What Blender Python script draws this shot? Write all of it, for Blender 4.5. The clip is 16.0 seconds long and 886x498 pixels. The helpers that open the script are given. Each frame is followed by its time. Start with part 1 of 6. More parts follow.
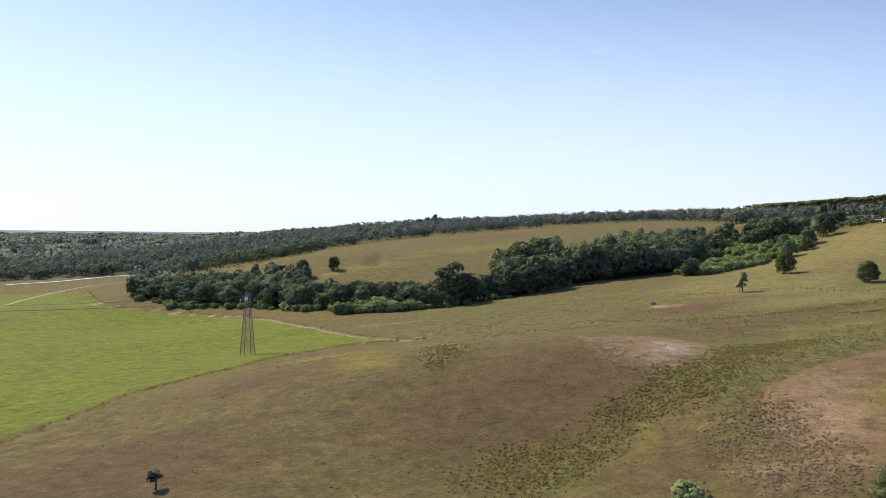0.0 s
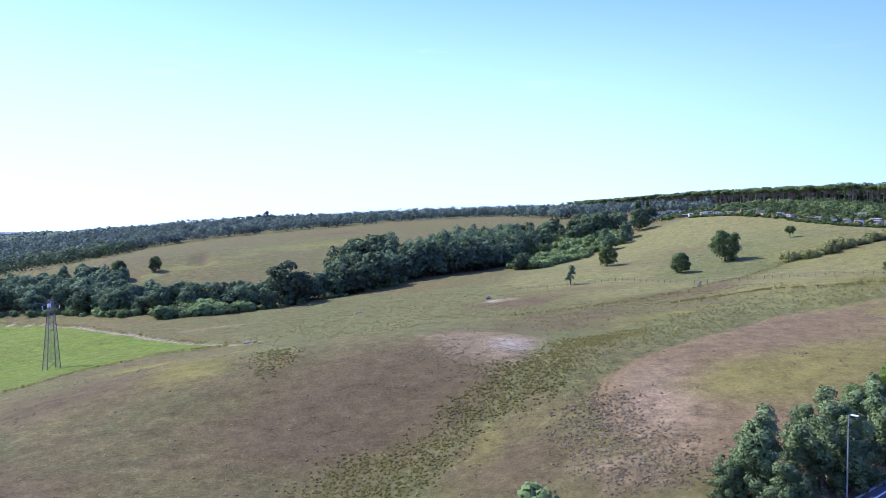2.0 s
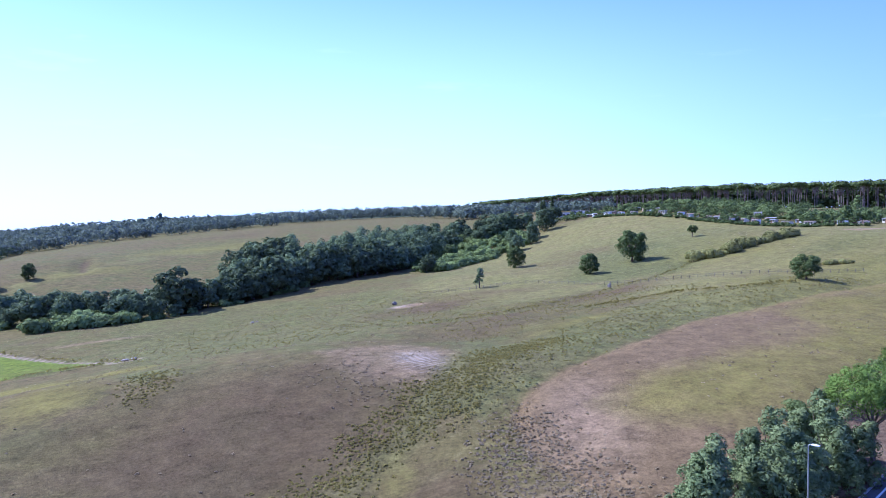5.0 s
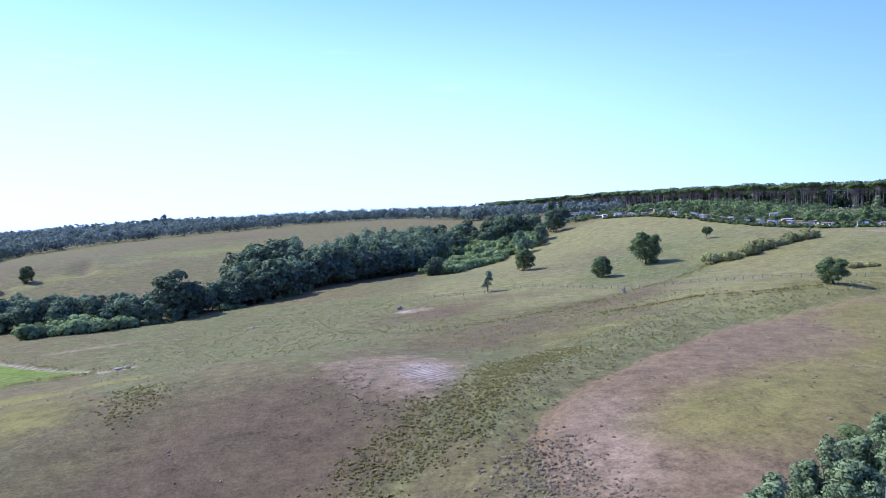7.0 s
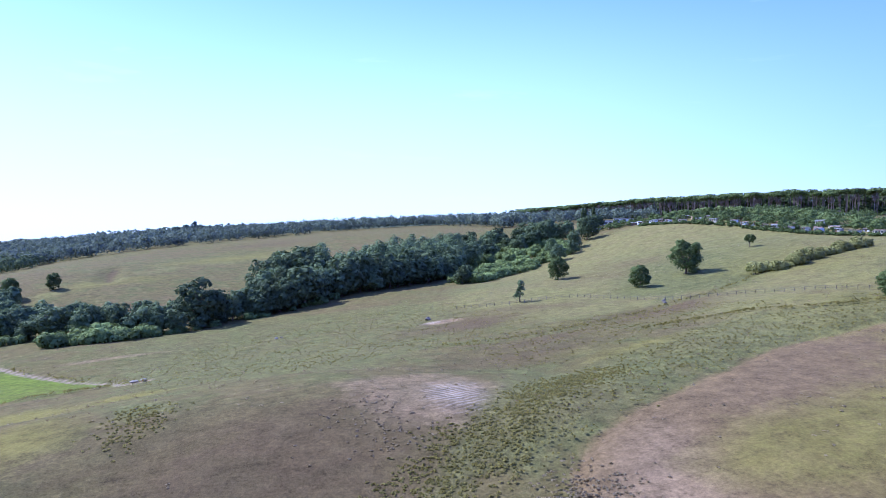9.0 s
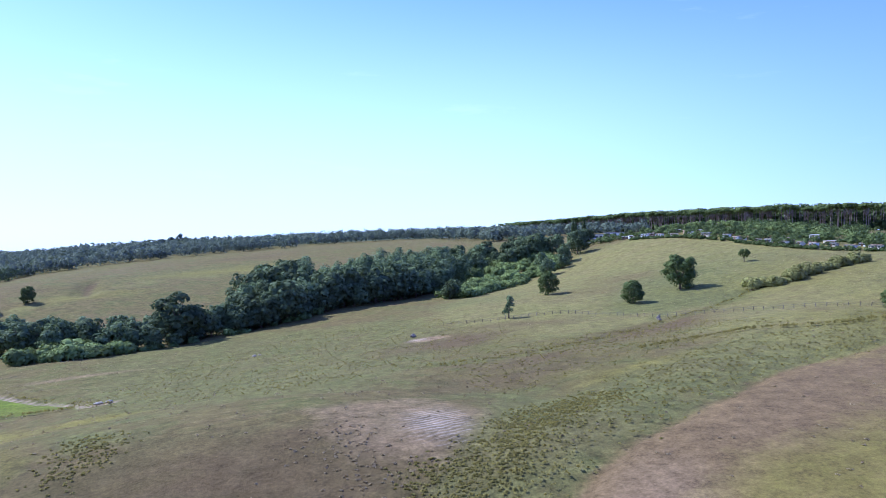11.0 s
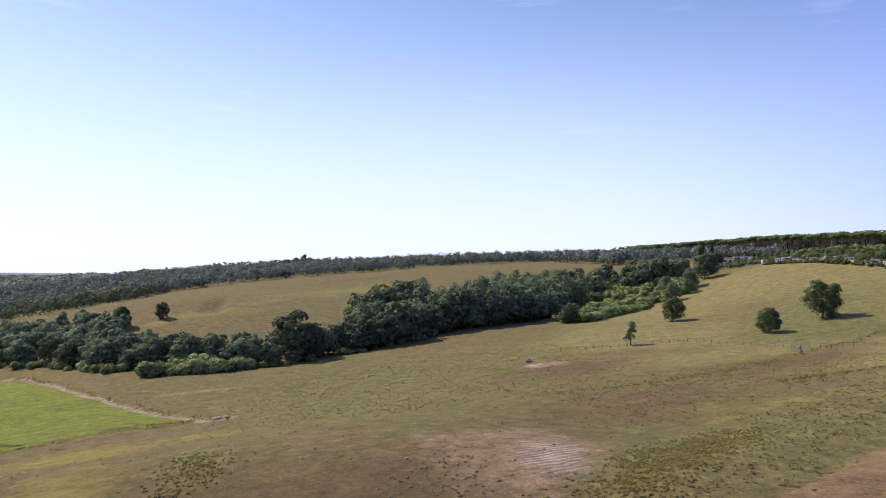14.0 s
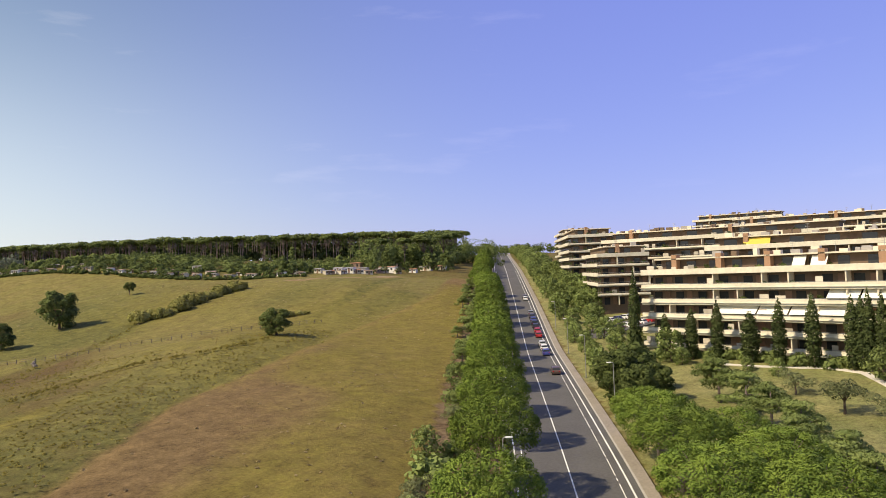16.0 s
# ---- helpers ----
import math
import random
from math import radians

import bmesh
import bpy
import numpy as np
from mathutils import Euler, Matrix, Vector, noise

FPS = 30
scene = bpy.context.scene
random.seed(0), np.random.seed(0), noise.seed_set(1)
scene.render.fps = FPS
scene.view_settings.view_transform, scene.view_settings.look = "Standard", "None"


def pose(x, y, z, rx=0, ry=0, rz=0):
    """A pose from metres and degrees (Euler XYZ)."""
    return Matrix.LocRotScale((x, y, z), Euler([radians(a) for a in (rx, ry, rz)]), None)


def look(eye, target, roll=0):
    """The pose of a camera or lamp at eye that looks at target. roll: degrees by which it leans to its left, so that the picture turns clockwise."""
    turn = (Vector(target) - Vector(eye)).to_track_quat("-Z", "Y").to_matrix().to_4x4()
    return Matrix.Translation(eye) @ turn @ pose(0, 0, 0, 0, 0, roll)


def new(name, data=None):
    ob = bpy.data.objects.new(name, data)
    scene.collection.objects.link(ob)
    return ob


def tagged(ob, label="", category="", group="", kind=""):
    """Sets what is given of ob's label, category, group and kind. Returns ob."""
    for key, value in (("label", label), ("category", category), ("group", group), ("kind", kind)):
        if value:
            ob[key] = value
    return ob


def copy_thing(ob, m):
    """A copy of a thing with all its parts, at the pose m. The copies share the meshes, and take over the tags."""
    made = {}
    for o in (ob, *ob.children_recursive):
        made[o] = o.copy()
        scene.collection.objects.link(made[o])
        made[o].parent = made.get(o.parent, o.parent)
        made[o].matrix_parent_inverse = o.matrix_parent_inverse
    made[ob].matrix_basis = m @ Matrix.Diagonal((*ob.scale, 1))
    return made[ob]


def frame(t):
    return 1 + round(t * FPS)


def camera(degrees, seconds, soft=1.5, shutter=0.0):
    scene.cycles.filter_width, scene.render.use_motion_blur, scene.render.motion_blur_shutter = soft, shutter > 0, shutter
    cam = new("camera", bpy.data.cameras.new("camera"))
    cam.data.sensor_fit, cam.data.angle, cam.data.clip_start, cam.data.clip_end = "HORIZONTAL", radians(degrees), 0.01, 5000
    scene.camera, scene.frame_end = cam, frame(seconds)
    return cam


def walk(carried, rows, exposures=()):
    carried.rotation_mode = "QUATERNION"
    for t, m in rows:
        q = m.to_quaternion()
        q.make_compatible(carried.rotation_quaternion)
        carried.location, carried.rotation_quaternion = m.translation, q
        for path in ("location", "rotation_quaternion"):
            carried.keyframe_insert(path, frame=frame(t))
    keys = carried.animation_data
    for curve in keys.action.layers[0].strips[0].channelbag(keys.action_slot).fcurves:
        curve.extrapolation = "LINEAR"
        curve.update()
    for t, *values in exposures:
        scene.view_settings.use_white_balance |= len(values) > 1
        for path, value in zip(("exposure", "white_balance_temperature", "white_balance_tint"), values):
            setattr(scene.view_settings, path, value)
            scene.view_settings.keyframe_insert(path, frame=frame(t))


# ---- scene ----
cam = camera(61.04, 16.0, 0.8)
PATH = [
    (0.0, pose(-0.00, 0.00, 25.00, 88.38, -0.61, 0.00)),
    (0.5, pose(-0.16, 1.60, 24.91, 88.32, -0.36, -9.77)),
    (1.0, pose(-0.19, 3.20, 24.86, 88.36, -0.24, -12.60)),
    (1.5, pose(-0.00, 4.97, 24.81, 88.31, -0.29, -12.00)),
    (2.0, pose(0.38, 6.84, 24.75, 88.24, -0.21, -12.57)),
    (2.5, pose(0.91, 8.79, 24.73, 88.19, -0.06, -16.26)),
    (3.0, pose(1.52, 10.84, 24.76, 88.21, -0.05, -20.58)),
    (3.5, pose(2.03, 13.12, 24.82, 88.21, -0.01, -21.99)),
    (4.0, pose(2.74, 15.52, 24.90, 88.32, -0.06, -20.90)),
    (4.2, pose(3.08, 16.45, 24.94, 88.26, -0.11, -20.12)),
    (6.3, pose(5.87, 26.12, 25.35, 88.36, 0.31, -19.68)),
    (6.5, pose(6.16, 27.01, 25.36, 88.31, 0.30, -19.93)),
    (7.0, pose(6.90, 29.23, 25.37, 88.38, 0.26, -19.36)),
    (7.5, pose(7.65, 31.50, 25.42, 88.44, 0.27, -18.84)),
    (8.0, pose(8.45, 33.90, 25.45, 88.38, 0.20, -17.36)),
    (8.5, pose(9.36, 36.52, 25.47, 88.60, 0.19, -16.38)),
    (9.0, pose(10.26, 39.16, 25.50, 88.92, 0.16, -17.09)),
    (11.3, pose(14.33, 48.57, 25.47, 90.06, -0.02, -17.88)),
    (11.5, pose(14.53, 49.12, 25.46, 90.13, -0.06, -17.30)),
    (12.0, pose(14.90, 50.32, 25.42, 90.44, -0.27, -14.70)),
    (12.5, pose(15.16, 51.38, 25.33, 90.80, -0.46, -11.18)),
    (13.0, pose(15.50, 52.31, 25.25, 91.03, -0.52, -11.07)),
    (13.5, pose(15.77, 52.98, 25.15, 91.36, -0.63, -9.76)),
    (14.0, pose(15.93, 53.43, 25.01, 91.64, -0.73, -8.96)),
    (14.5, pose(16.16, 53.70, 24.83, 91.91, -0.72, -8.48)),
    (15.0, pose(16.86, 53.90, 24.69, 92.16, -0.70, -8.74)),
    (15.1, pose(17.06, 53.93, 24.70, 92.26, -0.44, -14.74)),
    (15.2, pose(17.27, 53.97, 24.70, 92.37, -0.18, -20.34)),
    (15.3, pose(17.48, 54.01, 24.71, 92.47, 0.08, -25.30)),
    (15.5, pose(17.92, 54.07, 24.74, 92.44, 0.68, -34.77)),
    (15.7, pose(18.36, 54.11, 24.79, 92.19, 1.67, -45.96)),
    (16.0, pose(19.02, 54.17, 24.87, 91.66, 2.30, -62.42)),
]
walk(cam, PATH, exposures=(
    (0.0, 0.0, 6600, 14), (0.6, 0.05, 6600, 14), (1.0, 0.22, 6500, 13), (1.5, 0.35, 5800, 8), (2.3, 0.46, 4700, 24), (4.2, 0.46, 4680, 24), (9.2, 0.48, 4690, 22),
    (11.5, 0.28, 4950, 17), (12.5, 0.12, 5600, 32), (13.5, 0.05, 6050, 28), (14.5, 0.05, 6350, 22), (15.1, 0.02, 6550, 18), (15.6, -0.08, 7700, 10), (16.0, -0.06, 8000, 10)))

# ---- world, sun ----
SUN_EL, SUN_AZ = 45.0, -51.0
world = bpy.data.worlds.new("sky")
scene.world = world
world.use_nodes = True
wn, wl = world.node_tree.nodes, world.node_tree.links
wn.clear()
sky = wn.new("ShaderNodeTexSky")
sky.sky_type, sky.sun_disc = "NISHITA", False
sky.sun_elevation, sky.sun_rotation = radians(SUN_EL), radians(SUN_AZ)
sky.air_density, sky.dust_density, sky.ozone_density = 1.0, 0.5, 3.0
w_co = wn.new("ShaderNodeTexCoord")
w_map = wn.new("ShaderNodeMapping")
w_map.inputs["Scale"].default_value = (2.0, 2.0, 11.0)
w_noise = wn.new("ShaderNodeTexNoise")
w_noise.inputs["Scale"].default_value, w_noise.inputs["Detail"].default_value = 2.1, 6.0
w_noise.inputs["Roughness"].default_value = 0.6
w_ramp = wn.new("ShaderNodeValToRGB")
w_ramp.color_ramp.elements[0].position, w_ramp.color_ramp.elements[1].position = 0.60, 0.80
w_amt = wn.new("ShaderNodeMath")
w_amt.operation = "MULTIPLY"
w_amt.inputs[1].default_value = 0.15
w_mix = wn.new("ShaderNodeMixRGB")
w_mix.inputs["Color2"].default_value = (10.0, 10.3, 10.8, 1)
w_bg = wn.new("ShaderNodeBackground")
w_bg.inputs["Strength"].default_value = 0.145
w_out = wn.new("ShaderNodeOutputWorld")
wl.new(w_co.outputs["Generated"], w_map.inputs["Vector"])
wl.new(w_map.outputs["Vector"], w_noise.inputs["Vector"])
wl.new(w_noise.outputs["Fac"], w_ramp.inputs["Fac"])
wl.new(w_ramp.outputs["Color"], w_amt.inputs[0])
wl.new(w_amt.outputs[0], w_mix.inputs["Fac"])
wl.new(sky.outputs["Color"], w_mix.inputs["Color1"])
# thin white haze towards the horizon
w_sep = wn.new("ShaderNodeSeparateXYZ")
w_haze = wn.new("ShaderNodeMapRange")
w_haze.interpolation_type = "SMOOTHERSTEP"
w_haze.inputs["From Min"].default_value, w_haze.inputs["From Max"].default_value = -0.02, 0.42
w_haze.inputs["To Min"].default_value, w_haze.inputs["To Max"].default_value = 0.75, 0.0
w_mix2 = wn.new("ShaderNodeMixRGB")
w_mix2.inputs["Color2"].default_value = (5.8, 7.0, 9.0, 1)
wl.new(w_co.outputs["Generated"], w_sep.inputs["Vector"])
wl.new(w_sep.outputs["Z"], w_haze.inputs["Value"])
w_dot = wn.new("ShaderNodeVectorMath")
w_dot.operation = "DOT_PRODUCT"
w_dot.inputs[1].default_value = (math.sin(radians(SUN_AZ)), math.cos(radians(SUN_AZ)), 0)
w_side = wn.new("ShaderNodeMapRange")
w_side.interpolation_type = "SMOOTHSTEP"
w_side.inputs["From Min"].default_value, w_side.inputs["From Max"].default_value = -0.55, 0.55
w_side.inputs["To Min"].default_value, w_side.inputs["To Max"].default_value = 0.10, 1.0
w_fac = wn.new("ShaderNodeMath")
w_fac.operation = "MULTIPLY"
wl.new(w_co.outputs["Generated"], w_dot.inputs[0])
wl.new(w_dot.outputs["Value"], w_side.inputs["Value"])
wl.new(w_haze.outputs["Result"], w_fac.inputs[0])
wl.new(w_side.outputs["Result"], w_fac.inputs[1])
wl.new(w_fac.outputs[0], w_mix2.inputs["Fac"])
wl.new(w_mix.outputs["Color"], w_mix2.inputs["Color1"])
w_side2 = wn.new("ShaderNodeMapRange")
w_side2.interpolation_type = "SMOOTHSTEP"
w_side2.inputs["From Min"].default_value, w_side2.inputs["From Max"].default_value = -0.65, 0.3
w_side2.inputs["To Min"].default_value, w_side2.inputs["To Max"].default_value = 0.6, 0.0
w_mix3 = wn.new("ShaderNodeMixRGB")
w_mix3.inputs["Color2"].default_value = (1.5, 2.1, 8.8, 1)
wl.new(w_dot.outputs["Value"], w_side2.inputs["Value"])
wl.new(w_side2.outputs["Result"], w_mix3.inputs["Fac"])
wl.new(w_mix2.outputs["Color"], w_mix3.inputs["Color1"])
wl.new(w_mix3.outputs["Color"], w_bg.inputs["Color"])
wl.new(w_bg.outputs["Background"], w_out.inputs["Surface"])

sun = new("sun", bpy.data.lights.new("sun", "SUN"))
sun.data.energy, sun.data.angle, sun.data.color = 5.4, radians(0.6), (1.0, 0.92, 0.75)
_az, _el = radians(SUN_AZ), radians(SUN_EL)
SUN_DIR = Vector((math.sin(_az) * math.cos(_el), math.cos(_az) * math.cos(_el), math.sin(_el)))
sun.matrix_world = look(SUN_DIR * 500, (0, 0, 0))


# ---- materials ----
def mat(name, col, rough=0.85, var=0.18, fine=1.5, big=0.08, bump=0.0, metal=0.0, rand=0.0, spec=0.3):
    """A surface with grain and larger stains, at world scale; rand shifts each object's value."""
    m = bpy.data.materials.new(name)
    m.use_nodes = True
    n, l = m.node_tree.nodes, m.node_tree.links
    b = n["Principled BSDF"]
    b.inputs["Roughness"].default_value, b.inputs["Metallic"].default_value = rough, metal
    b.inputs["Specular IOR Level"].default_value = spec
    geo = n.new("ShaderNodeNewGeometry")
    n1, n2 = n.new("ShaderNodeTexNoise"), n.new("ShaderNodeTexNoise")
    n1.inputs["Scale"].default_value, n1.inputs["Detail"].default_value = fine, 4
    n2.inputs["Scale"].default_value, n2.inputs["Detail"].default_value = big, 3
    add = n.new("ShaderNodeMath")
    l.new(geo.outputs["Position"], n1.inputs["Vector"])
    l.new(geo.outputs["Position"], n2.inputs["Vector"])
    l.new(n1.outputs["Fac"], add.inputs[0])
    l.new(n2.outputs["Fac"], add.inputs[1])
    ramp = n.new("ShaderNodeMapRange")
    ramp.inputs["From Min"].default_value, ramp.inputs["From Max"].default_value = 0.65, 1.35
    ramp.inputs["To Min"].default_value, ramp.inputs["To Max"].default_value = 1 - var, 1 + var
    l.new(add.outputs[0], ramp.inputs["Value"])
    fac = ramp.outputs["Result"]
    if rand:
        info = n.new("ShaderNodeObjectInfo")
        r2 = n.new("ShaderNodeMapRange")
        r2.inputs["To Min"].default_value, r2.inputs["To Max"].default_value = 1 - rand, 1 + rand
        l.new(info.outputs["Random"], r2.inputs["Value"])
        mul = n.new("ShaderNodeMath")
        mul.operation = "MULTIPLY"
        l.new(fac, mul.inputs[0])
        l.new(r2.outputs["Result"], mul.inputs[1])
        fac = mul.outputs[0]
    vm = n.new("ShaderNodeVectorMath")
    vm.operation = "SCALE"
    vm.inputs[0].default_value = col
    l.new(fac, vm.inputs["Scale"])
    l.new(vm.outputs["Vector"], b.inputs["Base Color"])
    if bump:
        bp = n.new("ShaderNodeBump")
        bp.inputs["Strength"].default_value, bp.inputs["Distance"].default_value = bump, 0.05
        l.new(n1.outputs["Fac"], bp.inputs["Height"])
        l.new(bp.outputs["Normal"], b.inputs["Normal"])
    return m


def leaf_mat(name, col, tip, rand=0.2, through_leaf=0.28):
    """Foliage: each leaf clump and each tree takes its own shade; some light passes through."""
    m = bpy.data.materials.new(name)
    m.use_nodes = True
    n, l = m.node_tree.nodes, m.node_tree.links
    n.clear()
    geo, info = n.new("ShaderNodeNewGeometry"), n.new("ShaderNodeObjectInfo")
    nz = n.new("ShaderNodeTexNoise")
    nz.inputs["Scale"].default_value, nz.inputs["Detail"].default_value = 0.45, 2
    l.new(geo.outputs["Position"], nz.inputs["Vector"])
    mean = n.new("ShaderNodeMath")
    mean.operation = "MULTIPLY_ADD"
    mean.inputs[1].default_value = 0.34
    l.new(geo.outputs["Random Per Island"], mean.inputs[0])
    sub = n.new("ShaderNodeMapRange")
    sub.inputs["From Min"].default_value, sub.inputs["From Max"].default_value = 0.3, 0.7
    sub.inputs["To Min"].default_value, sub.inputs["To Max"].default_value = 0.06, 0.56
    l.new(nz.outputs["Fac"], sub.inputs["Value"])
    l.new(sub.outputs["Result"], mean.inputs[2])
    mix = n.new("ShaderNodeMixRGB")
    mix.inputs["Color1"].default_value, mix.inputs["Color2"].default_value = (*col, 1), (*tip, 1)
    l.new(mean.outputs[0], mix.inputs["Fac"])
    r2 = n.new("ShaderNodeMapRange")
    r2.inputs["To Min"].default_value, r2.inputs["To Max"].default_value = 1 - rand, 1 + rand
    l.new(info.outputs["Random"], r2.inputs["Value"])
    vm = n.new("ShaderNodeVectorMath")
    vm.operation = "SCALE"
    l.new(mix.outputs["Color"], vm.inputs[0])
    l.new(r2.outputs["Result"], vm.inputs["Scale"])
    d, t = n.new("ShaderNodeBsdfPrincipled"), n.new("ShaderNodeBsdfTranslucent")
    d.inputs["Roughness"].default_value, d.inputs["Specular IOR Level"].default_value = 0.7, 0.08
    l.new(vm.outputs["Vector"], d.inputs["Base Color"])
    l.new(vm.outputs["Vector"], t.inputs["Color"])
    sh, out = n.new("ShaderNodeMixShader"), n.new("ShaderNodeOutputMaterial")
    sh.inputs["Fac"].default_value = through_leaf
    l.new(d.outputs["BSDF"], sh.inputs[1])
    l.new(t.outputs["BSDF"], sh.inputs[2])
    l.new(sh.outputs["Shader"], out.inputs["Surface"])
    return m


def ground_mat():
    """Summer pasture: dry brown grass, greener hollows, yellow bloom, bare clay, a green crop and dirt, by vertex zones with ragged edges."""
    m = bpy.data.materials.new("pasture")
    m.use_nodes = True
    n, l = m.node_tree.nodes, m.node_tree.links
    b = n["Principled BSDF"]
    b.inputs["Roughness"].default_value, b.inputs["Specular IOR Level"].default_value = 0.95, 0.1
    geo = n.new("ShaderNodeNewGeometry")

    def noise_at(scale, detail=4, rough=0.55, stretch=None):
        t = n.new("ShaderNodeTexNoise")
        t.inputs["Scale"].default_value, t.inputs["Detail"].default_value, t.inputs["Roughness"].default_value = scale, detail, rough
        if stretch:
            mp = n.new("ShaderNodeMapping")
            mp.inputs["Scale"].default_value = stretch[:3]
            mp.inputs["Rotation"].default_value = (0, 0, stretch[3])
            l.new(geo.outputs["Position"], mp.inputs["Vector"])
            l.new(mp.outputs["Vector"], t.inputs["Vector"])
        else:
            l.new(geo.outputs["Position"], t.inputs["Vector"])
        return t.outputs["Fac"]

    def math2(op, a, c):
        q = n.new("ShaderNodeMath")
        q.operation = op
        for i, s in enumerate((a, c)):
            if isinstance(s, (int, float)):
                q.inputs[i].default_value = s
            else:
                l.new(s, q.inputs[i])
        return q.outputs[0]

    def rng(v, a, c, lo=0.0, hi=1.0):
        q = n.new("ShaderNodeMapRange")
        q.inputs["From Min"].default_value, q.inputs["From Max"].default_value = a, c
        q.inputs["To Min"].default_value, q.inputs["To Max"].default_value = lo, hi
        l.new(v, q.inputs["Value"])
        return q.outputs["Result"]

    def mix(f, a, c):
        q = n.new("ShaderNodeMixRGB")
        for k, s in (("Fac", f), ("Color1", a), ("Color2", c)):
            if isinstance(s, tuple):
                q.inputs[k].default_value = (*s, 1)
            else:
                l.new(s, q.inputs[k])
        return q.outputs["Color"]

    def zone(name, edge):
        a = n.new("ShaderNodeAttribute")
        a.attribute_name = name
        return rng(math2("ADD", a.outputs["Fac"], math2("MULTIPLY", math2("SUBTRACT", edge, 0.5), 0.9)), 0.3, 0.75)

    broad, mid = noise_at(0.014, 5, 0.6), noise_at(0.09, 6, 0.72)
    fine, tuft = noise_at(0.42, 6, 0.80), noise_at(2.1, 6, 0.85)
    ragged = math2("ADD", math2("MULTIPLY", mid, 0.45), math2("MULTIPLY", fine, 0.55))
    streak = noise_at(0.5, 5, 0.7, (0.5, 3.0, 1.0, 0.5))
    drift = noise_at(0.05, 4, 0.6, (1.0, 3.2, 1.0, 0.45))
    col = mix(rng(broad, 0.35, 0.65), (0.150, 0.112, 0.044), (0.140, 0.118, 0.036))
    col = mix(rng(drift, 0.45, 0.7, 0, 0.5), col, (0.136, 0.092, 0.048))
    col = mix(rng(mid, 0.48, 0.62, 0, 0.75), col, (0.122, 0.122, 0.036))
    col = mix(rng(fine, 0.56, 0.7, 0, 0.6), col, (0.205, 0.165, 0.068))
    # brown grass, its colour also darkened to stand in for lens vignetting
    col = mix(math2("MULTIPLY", zone("brown", mid), 0.8), col, mix(rng(fine, 0.35, 0.65), (0.136, 0.090, 0.042), (0.108, 0.072, 0.037)))
    col = mix(math2("MULTIPLY", zone("pale", mid), 0.75), col, mix(rng(drift, 0.4, 0.65), (0.214, 0.190, 0.060), (0.204, 0.168, 0.062)))
    col = mix(zone("tan", fine), col, mix(rng(mid, 0.35, 0.65), (0.212, 0.142, 0.066), (0.178, 0.120, 0.056)))
    col = mix(zone("lush", ragged), col, mix(rng(fine, 0.35, 0.65), (0.116, 0.115, 0.038), (0.162, 0.150, 0.048)))
    col = mix(zone("bare", ragged), col, mix(rng(mid, 0.4, 0.6), (0.298, 0.202, 0.112), (0.242, 0.166, 0.090)))
    col = mix(zone("yellow", ragged), col, mix(rng(fine, 0.4, 0.65), (0.215, 0.176, 0.042), (0.180, 0.152, 0.038)))
    wave = n.new("ShaderNodeTexWave")
    wave.bands_direction = "Y"
    wave.inputs["Scale"].default_value, wave.inputs["Distortion"].default_value, wave.inputs["Detail"].default_value = 0.34, 6.0, 3.0
    wave.inputs["Detail Scale"].default_value = 0.6
    wmap = n.new("ShaderNodeMapping")
    wmap.inputs["Rotation"].default_value = (0, 0, -0.42)
    l.new(geo.outputs["Position"], wmap.inputs["Vector"])
    l.new(wmap.outputs["Vector"], wave.inputs["Vector"])
    col = mix(math2("MULTIPLY", zone("sand", streak), rng(wave.outputs["Fac"], 0.3, 0.75, 0.12, 1.0)), col, (0.43, 0.35, 0.28))
    col = mix(zone("lawn", mid), col, mix(rng(mid, 0.4, 0.62), (0.262, 0.240, 0.105), (0.195, 0.205, 0.078)))
    col = mix(zone("crop", mid), col, mix(rng(drift, 0.4, 0.7), mix(rng(fine, 0.3, 0.7), (0.124, 0.158, 0.017), (0.164, 0.196, 0.023)), (0.140, 0.144, 0.028)))
    col = mix(zone("dirt", fine), col, (0.30, 0.225, 0.15))
    col = mix(zone("wild", mid), col, mix(rng(fine, 0.4, 0.6), (0.060, 0.080, 0.050), (0.095, 0.115, 0.070)))
    # far plain: the haze of distance is put into this blue-grey colour
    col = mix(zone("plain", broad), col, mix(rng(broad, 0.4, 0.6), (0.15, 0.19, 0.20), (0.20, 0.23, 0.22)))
    col = mix(zone("needle", mid), col, mix(rng(fine, 0.4, 0.6), (0.150, 0.098, 0.062), (0.200, 0.145, 0.088)))
    mottle = noise_at(0.2, 5, 0.75, (1.0, 1.4, 1.0, 0.45))
    grain = math2("ADD", math2("MULTIPLY", rng(mottle, 0.32, 0.68), 0.20), math2("ADD", math2("MULTIPLY", rng(fine, 0.3, 0.7), 0.36), math2("MULTIPLY", rng(tuft, 0.3, 0.7), 0.44)))
    vm = n.new("ShaderNodeVectorMath")
    vm.operation = "SCALE"
    l.new(col, vm.inputs[0])
    l.new(rng(grain, 0.2, 0.8, 0.40, 1.58), vm.inputs["Scale"])
    l.new(vm.outputs["Vector"], b.inputs["Base Color"])
    bp = n.new("ShaderNodeBump")
    bp.inputs["Strength"].default_value, bp.inputs["Distance"].default_value = 0.7, 0.35
    l.new(grain, bp.inputs["Height"])
    l.new(bp.outputs["Normal"], b.inputs["Normal"])
    return m


